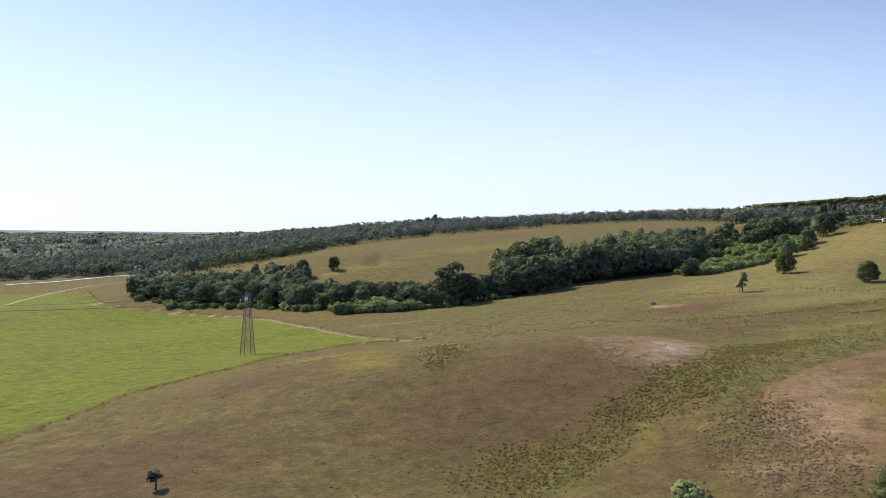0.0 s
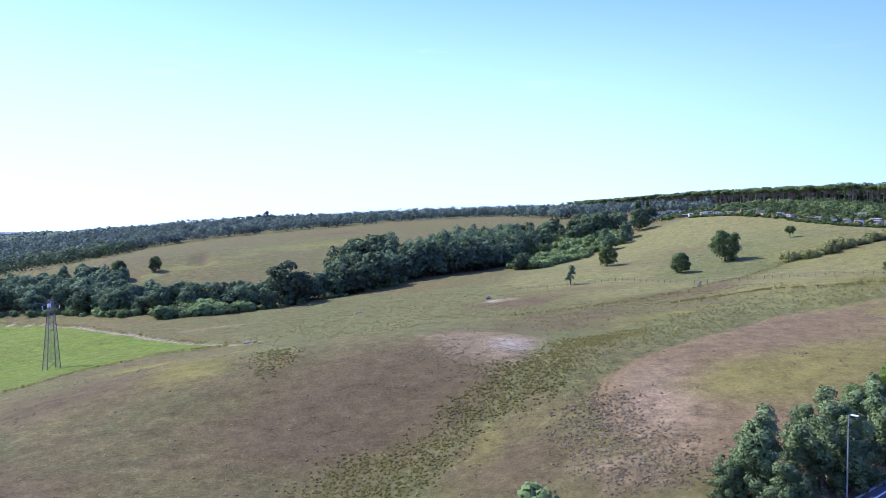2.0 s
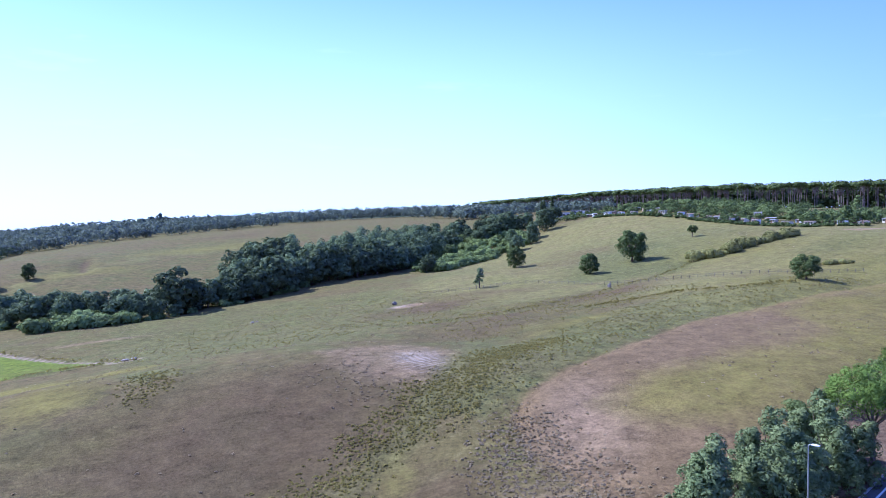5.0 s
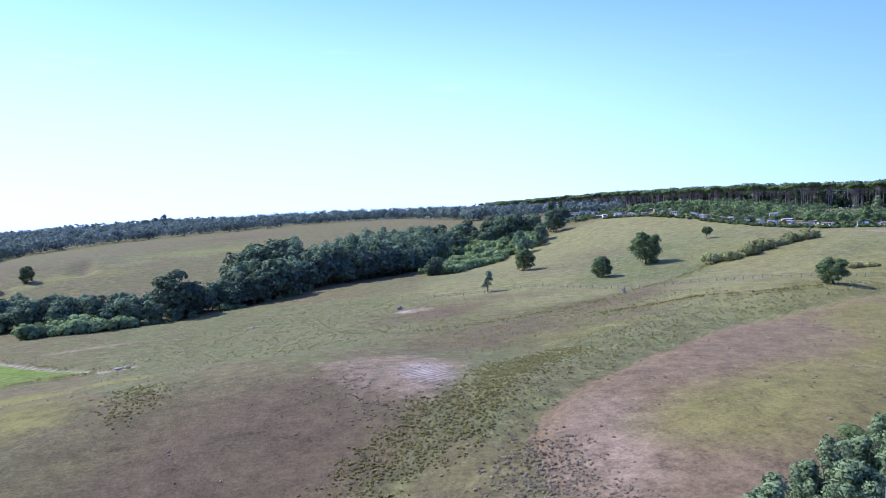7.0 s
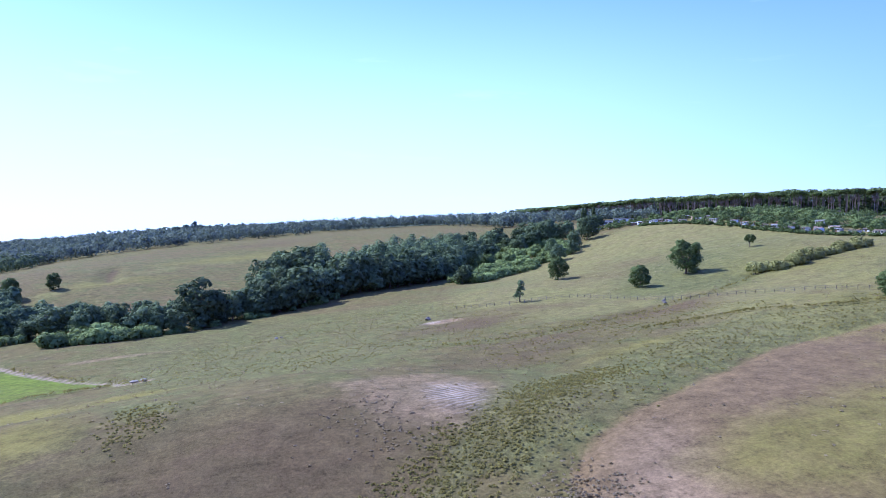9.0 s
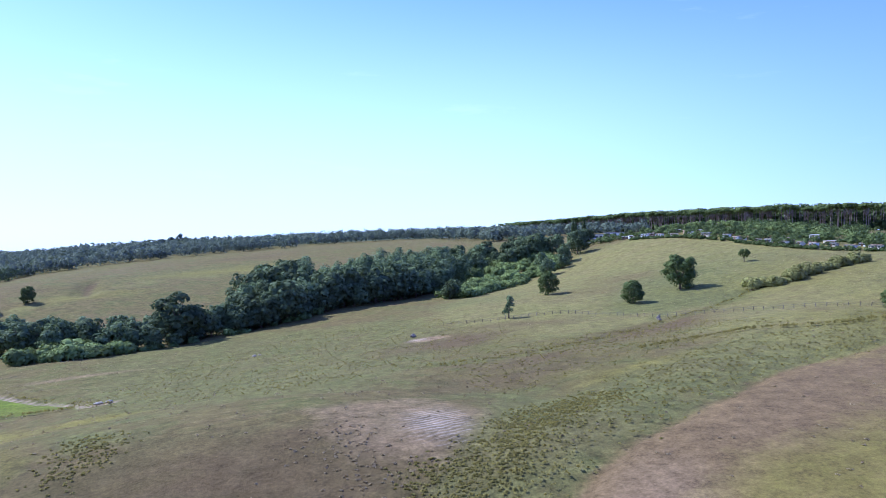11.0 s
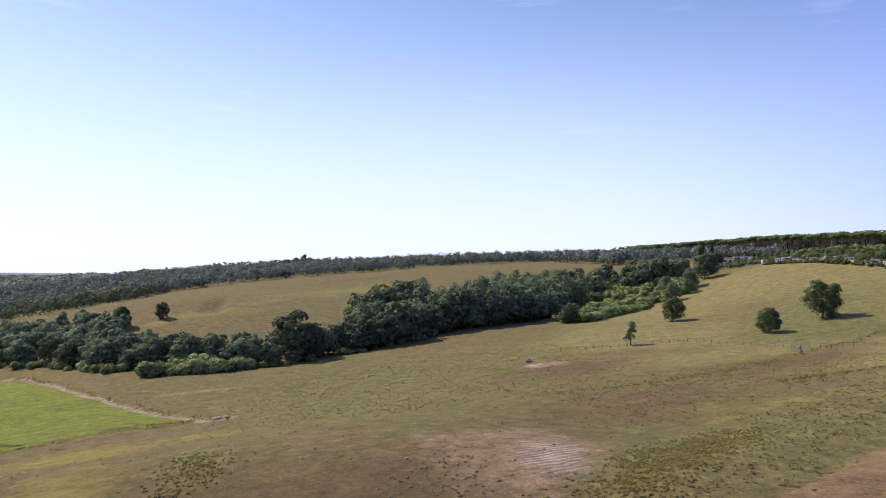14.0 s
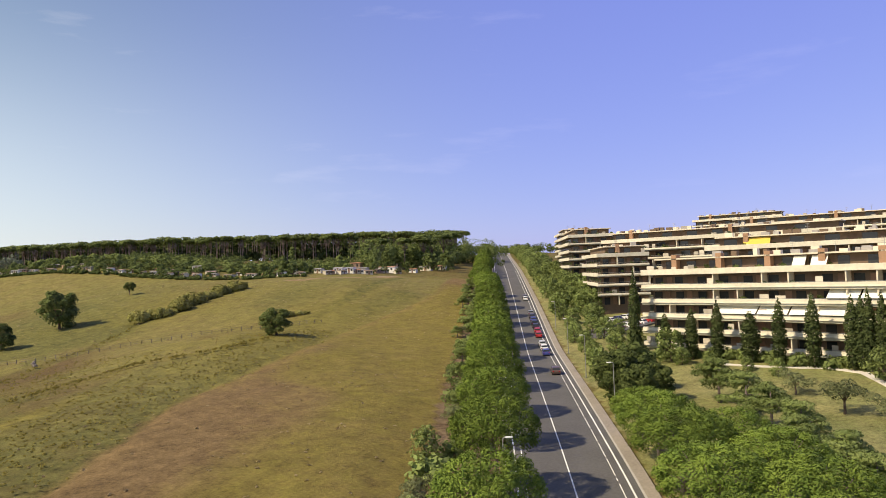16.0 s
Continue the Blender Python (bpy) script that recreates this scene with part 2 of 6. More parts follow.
M_GROUND = ground_mat()
M_ASPHALT = mat("asphalt", (0.102, 0.099, 0.097), 0.9, 0.2, 3.0, 0.15, 0.3)
M_WALK = mat("paving", (0.28, 0.245, 0.20), 0.9, 0.2, 3.0, 0.3, 0.2)
M_KERB = mat("kerbstone", (0.42, 0.40, 0.37), 0.85, 0.2, 4.0, 0.4)
M_LINE = mat("road_paint", (0.74, 0.74, 0.70), 0.7, 0.15, 5.0, 0.5)
M_BARK = mat("bark", (0.135, 0.098, 0.075), 0.95, 0.3, 6.0, 0.5, 0.5, rand=0.2)
M_PINEBARK = mat("pine_bark", (0.200, 0.155, 0.142), 0.95, 0.35, 5.0, 0.3, 0.5, rand=0.25)
M_OAK = leaf_mat("oak_leaves", (0.050, 0.074, 0.028), (0.175, 0.215, 0.072))
M_WOOD = leaf_mat("wood_leaves", (0.046, 0.070, 0.038), (0.215, 0.262, 0.125), 0.42)
M_SCRUB = leaf_mat("scrub_leaves", (0.110, 0.155, 0.050), (0.290, 0.345, 0.122), 0.28)
M_GORSE = leaf_mat("hedge_leaves", (0.150, 0.160, 0.046), (0.430, 0.400, 0.150), 0.25)
M_PINE = leaf_mat("pine_needles", (0.058, 0.104, 0.022), (0.245, 0.328, 0.064), 0.2, 0.14)
M_PINEWOOD = leaf_mat("stone_pine_needles", (0.080, 0.115, 0.036), (0.215, 0.255, 0.090), 0.2)
M_CONIFER = leaf_mat("conifer_needles", (0.070, 0.108, 0.046), (0.330, 0.380, 0.160), 0.3, 0.2)
M_CYPRESS = leaf_mat("cypress_leaves", (0.042, 0.062, 0.026), (0.105, 0.130, 0.048), 0.15)
M_GREY = leaf_mat("grey_leaves", (0.110, 0.128, 0.062), (0.235, 0.255, 0.125), 0.2)
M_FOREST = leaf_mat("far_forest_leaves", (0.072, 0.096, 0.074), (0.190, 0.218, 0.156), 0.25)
M_GRASS = leaf_mat("dry_grass_blades", (0.270, 0.205, 0.115), (0.450, 0.360, 0.215), 0.0, 0.5)
M_WEED = leaf_mat("weed_leaves", (0.215, 0.185, 0.056), (0.390, 0.330, 0.096), 0.0, 0.5)
M_STEEL = mat("galvanised_steel", (0.36, 0.36, 0.35), 0.5, 0.15, 3.0, 0.3, metal=0.6)
M_PYLON = mat("weathered_steel", (0.17, 0.16, 0.145), 0.7, 0.2, 2.0, 0.3, metal=0.3)
M_WHITE = mat("white_paint", (0.78, 0.77, 0.74), 0.6, 0.06, 2.0, 0.3)
M_CABLE = mat("cable", (0.10, 0.10, 0.10), 0.6, 0.05)
M_RENDER = mat("cream_render", (0.68, 0.61, 0.49), 0.85, 0.10, 1.5, 0.15, 0.1)
M_PARAPET = mat("parapet_render", (0.66, 0.61, 0.50), 0.85, 0.16, 1.2, 0.12, 0.1, rand=0.06)
M_BROWN = mat("brown_render", (0.15, 0.105, 0.075), 0.85, 0.15, 1.5, 0.2)
M_BRICK = mat("orange_brick", (0.37, 0.22, 0.14), 0.85, 0.15, 4.0, 0.4, 0.2)
M_GLASS = mat("window_glass", (0.035, 0.038, 0.042), 0.08, 0.1, 0.5, 0.1, spec=0.6)
M_SHUTTER = mat("brown_shutter", (0.21, 0.125, 0.085), 0.7, 0.15, 6.0, 0.5, rand=0.3)
M_AWNING = mat("cream_awning", (0.80, 0.78, 0.70), 0.8, 0.06, 2.0, 0.3)
M_YELLOW = mat("yellow_awning", (0.72, 0.50, 0.10), 0.8, 0.06, 2.0, 0.3)
M_ROOF = mat("grey_roofing", (0.34, 0.32, 0.31), 0.9, 0.2, 1.0, 0.2)
M_TILE = mat("red_roof", (0.42, 0.20, 0.13), 0.9, 0.25, 2.0, 0.3, rand=0.3)
M_SHED = mat("shed_wall", (0.50, 0.45, 0.38), 0.85, 0.2, 1.0, 0.2, rand=0.35)
M_RUST = mat("rusty_sheet", (0.36, 0.25, 0.19), 0.8, 0.3, 1.0, 0.2, rand=0.3)
M_ROCK = mat("pale_rock", (0.29, 0.25, 0.20), 0.9, 0.25, 3.0, 0.5, 0.4)
M_POST = mat("fence_post", (0.19, 0.16, 0.13), 0.9, 0.25, 5.0, 0.5, rand=0.3)
M_TYRE = mat("tyre", (0.025, 0.025, 0.027), 0.85, 0.1)
M_LIGHT = mat("lamp_glass", (0.6, 0.6, 0.58), 0.2, 0.05)
M_TAIL = mat("tail_light", (0.35, 0.02, 0.02), 0.25, 0.05)
# pale blue of aerial haze, painted as the hills' base colour
M_HAZED = mat("distant_land", (0.30, 0.36, 0.42), 1.0, 0.10, 0.02, 0.004)
M_SEED = mat("sand_strip", (0.62, 0.58, 0.52), 0.9, 0.1, 0.5, 0.05)
CAR_PAINT = {c: mat("car_paint_" + c, v, 0.3, 0.03, spec=0.6) for c, v in (
    ("white", (0.75, 0.75, 0.74)), ("red", (0.42, 0.03, 0.03)), ("blue", (0.05, 0.07, 0.28)), ("black", (0.02, 0.02, 0.024)),
    ("grey", (0.20, 0.21, 0.22)), ("silver", (0.50, 0.51, 0.52)), ("brown", (0.10, 0.06, 0.045)))}


# ---- building helpers ----
def put_mesh(name, verts, faces, material, parent=None, label="", smooth=False, normals=None):
    me = bpy.data.meshes.new(name)
    me.from_pydata(verts, [], faces)
    me.materials.append(material)
    if smooth:
        me.polygons.foreach_set("use_smooth", [True] * len(me.polygons))
    if normals is not None:
        me.polygons.foreach_set("use_smooth", [True] * len(me.polygons))
        me.normals_split_custom_set_from_vertices(normals)
    ob = new(name, me)
    if parent:
        ob.parent = parent
    if label:
        ob["label"] = label
    return ob


def part(name, bm, material, parent, label=""):
    me = bpy.data.meshes.new(name)
    bm.to_mesh(me)
    bm.free()
    me.materials.append(material)
    ob = new(name, me)
    ob.parent = parent
    if label:
        ob["label"] = label
    return ob


def again(ob, parent, m):
    """Another part on the same mesh."""
    q = new(ob.name.split(".")[0], ob.data)
    q.parent, q.matrix_basis = parent, m
    return q


def empty(name, m, label, category, group="", kind=""):
    ob = new(name)
    ob.matrix_basis = m
    ob.empty_display_size = 0.2
    return tagged(ob, label, category, group, kind)


def box(bm, x0, x1, y0, y1, z0, z1, bevel=0.0):
    r = bmesh.ops.create_cube(bm, size=1.0, matrix=Matrix.LocRotScale(((x0 + x1) / 2, (y0 + y1) / 2, (z0 + z1) / 2), None, (x1 - x0, y1 - y0, z1 - z0)))
    if bevel:
        edges = list({e for v in r["verts"] for e in v.link_edges})
        bmesh.ops.bevel(bm, geom=edges, offset=bevel, segments=1, affect="EDGES", profile=0.5)
    return bm


def boxed(x0, x1, y0, y1, z0, z1, bevel=0.0):
    return box(bmesh.new(), x0, x1, y0, y1, z0, z1, bevel)


def tube(verts, faces, points, radii, sides=7, cap=True):
    """Adds a bent tapered tube to the lists."""
    base = len(verts)
    for i, (p, r) in enumerate(zip(points, radii)):
        p = Vector(p)
        a = Vector(points[min(i + 1, len(points) - 1)]) - Vector(points[max(i - 1, 0)])
        a.normalize()
        s = a.cross(Vector((0.31, 0.95, 0.1)))
        s.normalize()
        t = a.cross(s)
        for k in range(sides):
            w = 2 * math.pi * k / sides
            verts.append(tuple(p + s * (r * math.cos(w)) + t * (r * math.sin(w))))
    for i in range(len(points) - 1):
        for k in range(sides):
            c, d = base + i * sides + k, base + i * sides + (k + 1) % sides
            faces.append((c, d, d + sides, c + sides))
    if cap:
        faces.append(tuple(base + (len(points) - 1) * sides + k for k in range(sides)))
        faces.append(tuple(base + k for k in reversed(range(sides))))


# ---- the lie of the land ----
HILLS = [
    (858, 791, 593, 72.7), (182, 1699, 335, 26.6), (-536, 894, 332, -12.4), (-224, 1906, 331, 17.5), (471, 1871, 331, 23.0),
    (1130, 1680, 330, 23.1), (984, 1860, 327, 22.9), (514, -297, 327, 16.7), (1195, -37, 326, 17.5), (1084, -403, 303, 18.9),
    (-287, 344, 200, -13.4), (150, 883, 175, 14.2), (15, 1240, 170, 12.2), (-549, 536, 165, -3.8), (358, 1205, 165, 6.4),
    (-594, 1382, 165, -2.2), (-89, -326, 164, 3.2), (-187, 996, 163, 16.4), (831, 902, 162, -7.0), (870, 629, 158, -5.2),
    (347, 486, 97, 9.8), (451, 314, 96, 6.1), (388, 678, 92, 3.9), (-42, 670, 92, 8.4), (150, 645, 91, 5.6),
]
FOLDS = [
    (-95, 513, 73, 11.1), (18, 299, 59, -4.2), (275, 284, 58, 8.8), (146, 444, 58, -8.0), (287, 414, 56, 10.1),
    (-131, 386, 55, -9.5), (343, 154, 55, 2.4), (-103, 222, 55, -3.3), (156, -0, 51, 3.4), (66, 148, 45, 8.9),
    (-146, 101, 37, -1.9), (18, 384, 37, -4.1), (222, 224, 35, 4.7), (279, 56, 35, 1.5), (132, 299, 35, 1.9),
    (150, 179, 26, 5.8), (-22, 158, 24, 4.5), (24, 152, 23, 3.5), (-78, 264, 23, -2.8), (270, 222, 22, 2.6),
    (61, 160, 22, -4.6), (16, 102, 22, -4.1), (179, 88, 14, 1.0), (172, 70, 14, 1.1), (165, 52, 14, 1.1), (158, 34, 14, 1.0),
]
FORM = np.array(HILLS + FOLDS, float)
ROAD_AZ = radians(66.1)
ROAD_D = np.array([math.sin(ROAD_AZ), math.cos(ROAD_AZ)])
ROAD_N = np.array([math.cos(ROAD_AZ), -math.sin(ROAD_AZ)])
ROAD_O = np.array([84.7, 82.9])
ROAD_U = [-300, -150, -60, -29, -13, 2, 17, 56, 115, 156, 198, 246, 330, 600, 1200]
ROAD_Z = [-14, -9, -4.5, -2.1, -1, 0.5, 1.5, 2.8, 4.5, 8.4, 12.5, 16.4, 23, 38, 45]
_uu = np.arange(-320, 1220, 4.0)
_zz = np.interp(_uu, ROAD_U, ROAD_Z)
for _ in range(6):
    _zz[1:-1] = (_zz[:-2] + 2 * _zz[1:-1] + _zz[2:]) / 4


def road_z(u):
    return np.interp(u, _uu, _zz)


def heights(x, y):
    x, y = np.asarray(x, float), np.asarray(y, float)
    z = np.full(x.shape, -20.0)
    for cx, cy, s, a in FORM:
        z = z + a * np.exp(-((x - cx) ** 2 + (y - cy) ** 2) / (2 * s * s))
    u = (x - ROAD_O[0]) * ROAD_D[0] + (y - ROAD_O[1]) * ROAD_D[1]
    v = (x - ROAD_O[0]) * ROAD_N[0] + (y - ROAD_O[1]) * ROAD_N[1]
    w = np.clip((26 - np.abs(v - 7.5)) / 16, 0, 1)
    w = w * w * (3 - 2 * w) * np.clip((1150 - u) / 200, 0, 1)
    # small unevenness of the pasture, none on the road
    off = np.clip((np.abs(v - 7.5) - 12) / 10, 0, 1) * np.clip((700 - np.hypot(x, y)) / 300, 0, 1)
    rough = np.zeros(x.shape)
    for k, (f, a) in enumerate(((0.11, 0.22), (0.23, 0.12), (0.043, 0.35))):
        rough = rough + a * np.sin(f * x * 1.1 + 1.7 * k + 1.3 * np.sin(f * y * 0.7)) * np.cos(f * y * 0.9 + 0.8 * k)
    return z * (1 - w) + road_z(u) * w + rough * off


def hz(x, y):
    return float(heights(x, y))


def at_road(u, v, dz=0.0):
    p = ROAD_O + ROAD_D * u + ROAD_N * v
    return (float(p[0]), float(p[1]), hz(p[0], p[1]) + dz)


def line_dist(px, py, pts):
    """Distance of the points to a polyline."""
    best = np.full(px.shape, 1e9)
    for (ax, ay), (bx, by) in zip(pts[:-1], pts[1:]):
        dx, dy = bx - ax, by - ay
        t = np.clip(((px - ax) * dx + (py - ay) * dy) / (dx * dx + dy * dy), 0, 1)
        best = np.minimum(best, np.hypot(px - ax - t * dx, py - ay - t * dy))
    return best


def inside(px, py, poly):
    c = np.zeros(px.shape, bool)
    for (ax, ay), (bx, by) in zip(poly, poly[1:] + poly[:1]):
        cross = ((ay > py) != (by > py)) & (px < (bx - ax) * (py - ay) / ((by - ay) if by != ay else 1e-9) + ax)
        c ^= cross
    return c


def soft(px, py, poly, width):
    """1 inside the outline, falling to 0 over the width outside it."""
    d = line_dist(px, py, poly + poly[:1])
    return np.where(inside(px, py, poly), 1.0, np.clip(1 - d / width, 0, 1))


def blob(px, py, cx, cy, rx, ry, turn=0.0):
    c, s = math.cos(turn), math.sin(turn)
    a, b = ((px - cx) * c + (py - cy) * s) / rx, (-(px - cx) * s + (py - cy) * c) / ry
    return np.exp(-(a * a + b * b))


TRACK = [(-8, 232), (-24, 254), (-43, 283), (-61, 310), (-80, 342), (-104, 382), (-150, 414), (-195, 433), (-214, 458), (-230, 488), (-245, 514)]
DITCH = [(99, 182), (105, 183), (116, 184), (126, 184), (133, 178), (143, 172), (158, 175)]
CREST = [(46, 84), (45, 100), (48, 111.5), (55, 118), (62.5, 122.5), (74.5, 128.5), (85, 134.5), (99, 143), (115, 149.5), (127, 152.5), (143, 156), (165, 163), (187, 172.5), (213, 179), (245, 184), (268, 187), (340, 216), (338, 206), (210, 149), (120, 109), (70, 87), (53, 79)]
FURROW = [(58, 199), (70, 199), (82, 202), (103, 211), (120, 219), (140, 230), (175, 245), (200, 262)]
GULLY = [(-44, 522), (-45, 508), (-44, 495), (-43, 482)]
# sunlit band on the ridge, painted through the pale zone
LIT_BAND = [(-75, 448), (-46, 471), (-11, 519), (26, 541), (60, 560)]
BANK = [(-77, 126), (-73, 145), (-68, 172), (-58, 200), (-50, 222), (-30, 236), (-8, 232)]


def spread(lo, hi, step, far_lo, far_hi, grow=1.13):
    a = list(np.arange(lo, hi + 0.1, step))
    s, x = step, a[-1]
    while x < far_hi:
        s *= grow
        x += s
        a.append(min(x, far_hi))
    s, x, b = step, a[0], []
    while x > far_lo:
        s *= grow
        x -= s
        b.append(max(x, far_lo))
    return np.array(b[::-1] + a)


def build_ground():
    xs, ys = spread(-110, 330, 2.0, -4800, 4800), spread(60, 340, 2.0, -4000, 4800, 1.1)
    gx, gy = np.meshgrid(xs, ys, indexing="ij")
    z = heights(gx, gy)
    # ditch beside the furrow, bank of the crop field
    u = (gx - ROAD_O[0]) * ROAD_D[0] + (gy - ROAD_O[1]) * ROAD_D[1]
    v = (gx - ROAD_O[0]) * ROAD_N[0] + (gy - ROAD_O[1]) * ROAD_N[1]
    z -= 0.9 * np.exp(-(line_dist(gx, gy, FURROW) / 2.2) ** 2)
    z -= 0.5 * np.exp(-(line_dist(gx, gy, DITCH) / 1.8) ** 2)
    z -= 0.7 * np.exp(-(line_dist(gx, gy, CREST[2:16]) / 6.0) ** 2) * (1 - inside(gx, gy, CREST))
    z -= 0.5 * np.exp(-(line_dist(gx, gy, TRACK) / 2.5) ** 2)
    z -= 2.0 * np.exp(-(line_dist(gx, gy, GULLY) / 5.0) ** 2)
    z -= 0.5 * np.exp(-(line_dist(gx, gy, BANK) / 2.5) ** 2)
    z -= np.where(np.abs(v - 7.6) < 9.5, 0.30, 0.0) * (u > -300)
    nx, ny = gx.shape
    idx = np.arange(nx * ny).reshape(nx, ny)
    faces = np.stack([idx[:-1, :-1], idx[1:, :-1], idx[1:, 1:], idx[:-1, 1:]], -1).reshape(-1, 4)
    me = bpy.data.meshes.new("ground")
    me.from_pydata(np.stack([gx, gy, z], -1).reshape(-1, 3).tolist(), [], faces.tolist())
    me.polygons.foreach_set("use_smooth", [True] * len(me.polygons))
    px, py, uu, vv = gx.ravel(), gy.ravel(), u.ravel(), v.ravel()
    crop = soft(px, py, [(-8, 232), (-24, 252), (-44, 281), (-62, 308), (-82, 340), (-106, 378), (-150, 408), (-195, 429), (-220, 462), (-243, 500), (-262, 522), (-420, 520), (-420, 0), (-95, 20), (-77, 126), (-73, 145), (-68, 172), (-58, 200), (-50, 222), (-30, 234)], 4)
    crop = crop * (1 - 0.75 * np.clip(line_dist(px, py, BANK) < 3.0, 0, 1))
    def near(pts, w):
        return np.exp(-(line_dist(px, py, pts) / w) ** 2)

    park = (vv > 16.5) * (vv < 150) * (uu > -320) * (uu < 420)
    lush = np.maximum.reduce([
        0.62 * near([(14, 96), (23, 105), (31, 112), (38, 120), (47, 137), (58, 150)], 5.0), 0.62 * near([(58, 150), (74, 146), (105, 152), (141, 159), (198, 176)], 9),
        0.56 * soft(px, py, [(-14, 330), (19, 343), (48, 332), (76, 316), (84, 272), (64, 227), (36, 178), (17, 190), (-4, 216)], 26),
        0.8 * soft(px, py, [(186, 325), (214, 315), (199, 262), (174, 246), (153, 253), (143, 258)], 16), 0.95 * near([(165, 178), (198, 194.7), (225, 202.4), (267, 213), (318, 232)], 3.5),
        0.7 * near([(188, 191), (215, 190), (260, 196)], 9), 0.85 * blob(px, py, -1, 158, 6, 11, 0.3), 0.7 * blob(px, py, 3, 176, 8, 7), 0.6 * blob(px, py, 120, 340, 40, 30), 0.56 * blob(px, py, 20, 560, 130, 50, 0.4), 0.6 * near(FURROW, 4), 0.85 * near([(150, 252), (165, 264), (174, 262), (188, 266), (203, 268), (216, 276)], 6), 0.7 * near([(139, 236), (150, 246), (165, 252), (190, 250)], 4),
        0.65 * blob(px, py, 230, 225, 40, 18, 0.3), 0.55 * blob(px, py, 62, 160, 12, 10), 0.62 * blob(px, py, 215, 300, 70, 90), 0.5 * blob(px, py, 260, 230, 70, 30), 0.3 * park])
    tan = 0.95 * soft(px, py, CREST, 3.0)
    behind = 0.54 * soft(px, py, [(44, 114), (55, 121), (74, 132), (99, 146), (126, 155), (150, 160), (187, 176), (184, 188), (160, 184), (143, 175), (128, 177), (105, 172), (80, 160), (60, 148), (48, 136), (40, 126)], 7)
    lush = np.maximum(lush, behind) * (1 - np.clip(tan, 0, 0.95))
    yellow = np.maximum.reduce([
        0.64 * soft(px, py, [(62, 104), (70, 109), (77, 111), (92, 115), (107, 118), (125, 126), (142, 130), (128, 113), (92, 97), (70, 97)], 14),
        0.66 * soft(px, py, [(128, 143), (135, 149), (155, 153), (187, 169), (213, 177), (262, 184), (300, 196), (290, 186), (210, 150), (185, 140), (142, 122), (120, 112), (118, 121), (126, 132)], 12),
        0.85 * blob(px, py, -28, 200, 20, 16, -0.4), 0.75 * blob(px, py, -6, 204, 14, 7, -0.2), 0.7 * blob(px, py, -16, 152, 12, 16), 0.66 * blob(px, py, 30, 560, 90, 22, 0.5), 0.6 * blob(px, py, -40, 470, 50, 14, 0.4), 0.6 * blob(px, py, 90, 165, 26, 5, 0.3),
        0.5 * blob(px, py, 28, 104, 5, 12, -0.4), 0.58 * blob(px, py, 190, 185, 110, 45, 0.4), 0.52 * blob(px, py, 150, 140, 90, 22, 0.45), 0.5 * blob(px, py, 215, 260, 60, 60), 0.3 * park])
    yellow = yellow * (1 - crop)
    bare = np.maximum.reduce([
        0.56 * soft(px, py, [(30, 152), (33, 135), (40, 131), (50, 146), (46, 158)], 9), 0.72 * blob(px, py, 54, 104, 9, 20, -0.5), 0.5 * blob(px, py, 40, 88, 9, 10),
        0.9 * blob(px, py, 79, 263, 9, 4), 0.6 * blob(px, py, -20, 290, 26, 5, 0.1), 0.5 * blob(px, py, 62, 296, 9, 4), 0.9 * near([(262, 252), (262, 245), (275, 238), (300, 239), (325, 236)], 3.0)])
    sand = np.maximum.reduce([0.66 * blob(px, py, 43.5, 142, 6.0, 11.0, -0.25), 0.8 * blob(px, py, 76, 264, 5, 2.5)])
    dirt = np.maximum(np.clip(1.25 - line_dist(px, py, TRACK) / 1.5, 0, 1), 1.2 * blob(px, py, -8, 232, 5, 3))
    dirt = np.maximum(dirt, 0.85 * near([(266, 250), (272, 243), (288, 241), (305, 242), (326, 240)], 2.2))
    dirt = np.maximum(dirt, 0.5 * ((vv > 14.2) & (vv < 17) & (uu > 60) & (uu < 300)))
    needle = np.clip(((vv > -10) & (vv < 1.2) & (uu > -300) & (uu < 420)) * 0.8, 0, 1)
    # brown ground; the blob at (-45, 104) paints vignette darkening at the view's lower left
    brown = np.maximum.reduce([0.85 * blob(px, py, 12, 124, 36, 30, 0.3), 0.75 * blob(px, py, -30, 150, 30, 24), 0.8 * blob(px, py, -45, 104, 34, 24), 0.62 * blob(px, py, 70, 175, 40, 10, 0.3), 0.6 * blob(px, py, 60, 92, 20, 14), 0.9 * blob(px, py, 82, 250, 32, 16, 0.3), 0.85 * blob(px, py, 130, 218, 44, 14, 0.45), 0.8 * blob(px, py, 108, 262, 30, 9, -0.5), 0.7 * blob(px, py, 80, 190, 26, 9, 0.5), 0.66 * blob(px, py, 165, 196, 30, 6, 0.3), 0.75 * blob(px, py, 29, 96, 13, 11, 0.3), 0.75 * blob(px, py, 42, 84, 12, 8), 0.62 * blob(px, py, 165, 305, 26, 36, 0.2), 0.6 * blob(px, py, 240, 280, 16, 30),
        0.6 * blob(px, py, 55, 640, 90, 25, 0.4), 0.6 * blob(px, py, -60, 500, 40, 14, 0.4), 0.7 * blob(px, py, 190, 330, 26, 30), 0.9 * near(GULLY, 3)])
    # pale dry grass and lawn, plus the painted sunlit ridge band
    pale = np.clip(np.maximum.reduce([0.85 * soft(px, py, [(95, 250), (150, 230), (120, 160), (170, 130), (330, 200), (300, 260), (270, 420), (200, 430), (140, 360), (100, 290)], 40), 1.0 * park, 0.7 * near(LIT_BAND, 9)]) - 0.5 * brown, 0, 1)
    dist = np.hypot(px, py)
    wild = np.clip((dist - 780) / 150, 0, 1) * 1.0
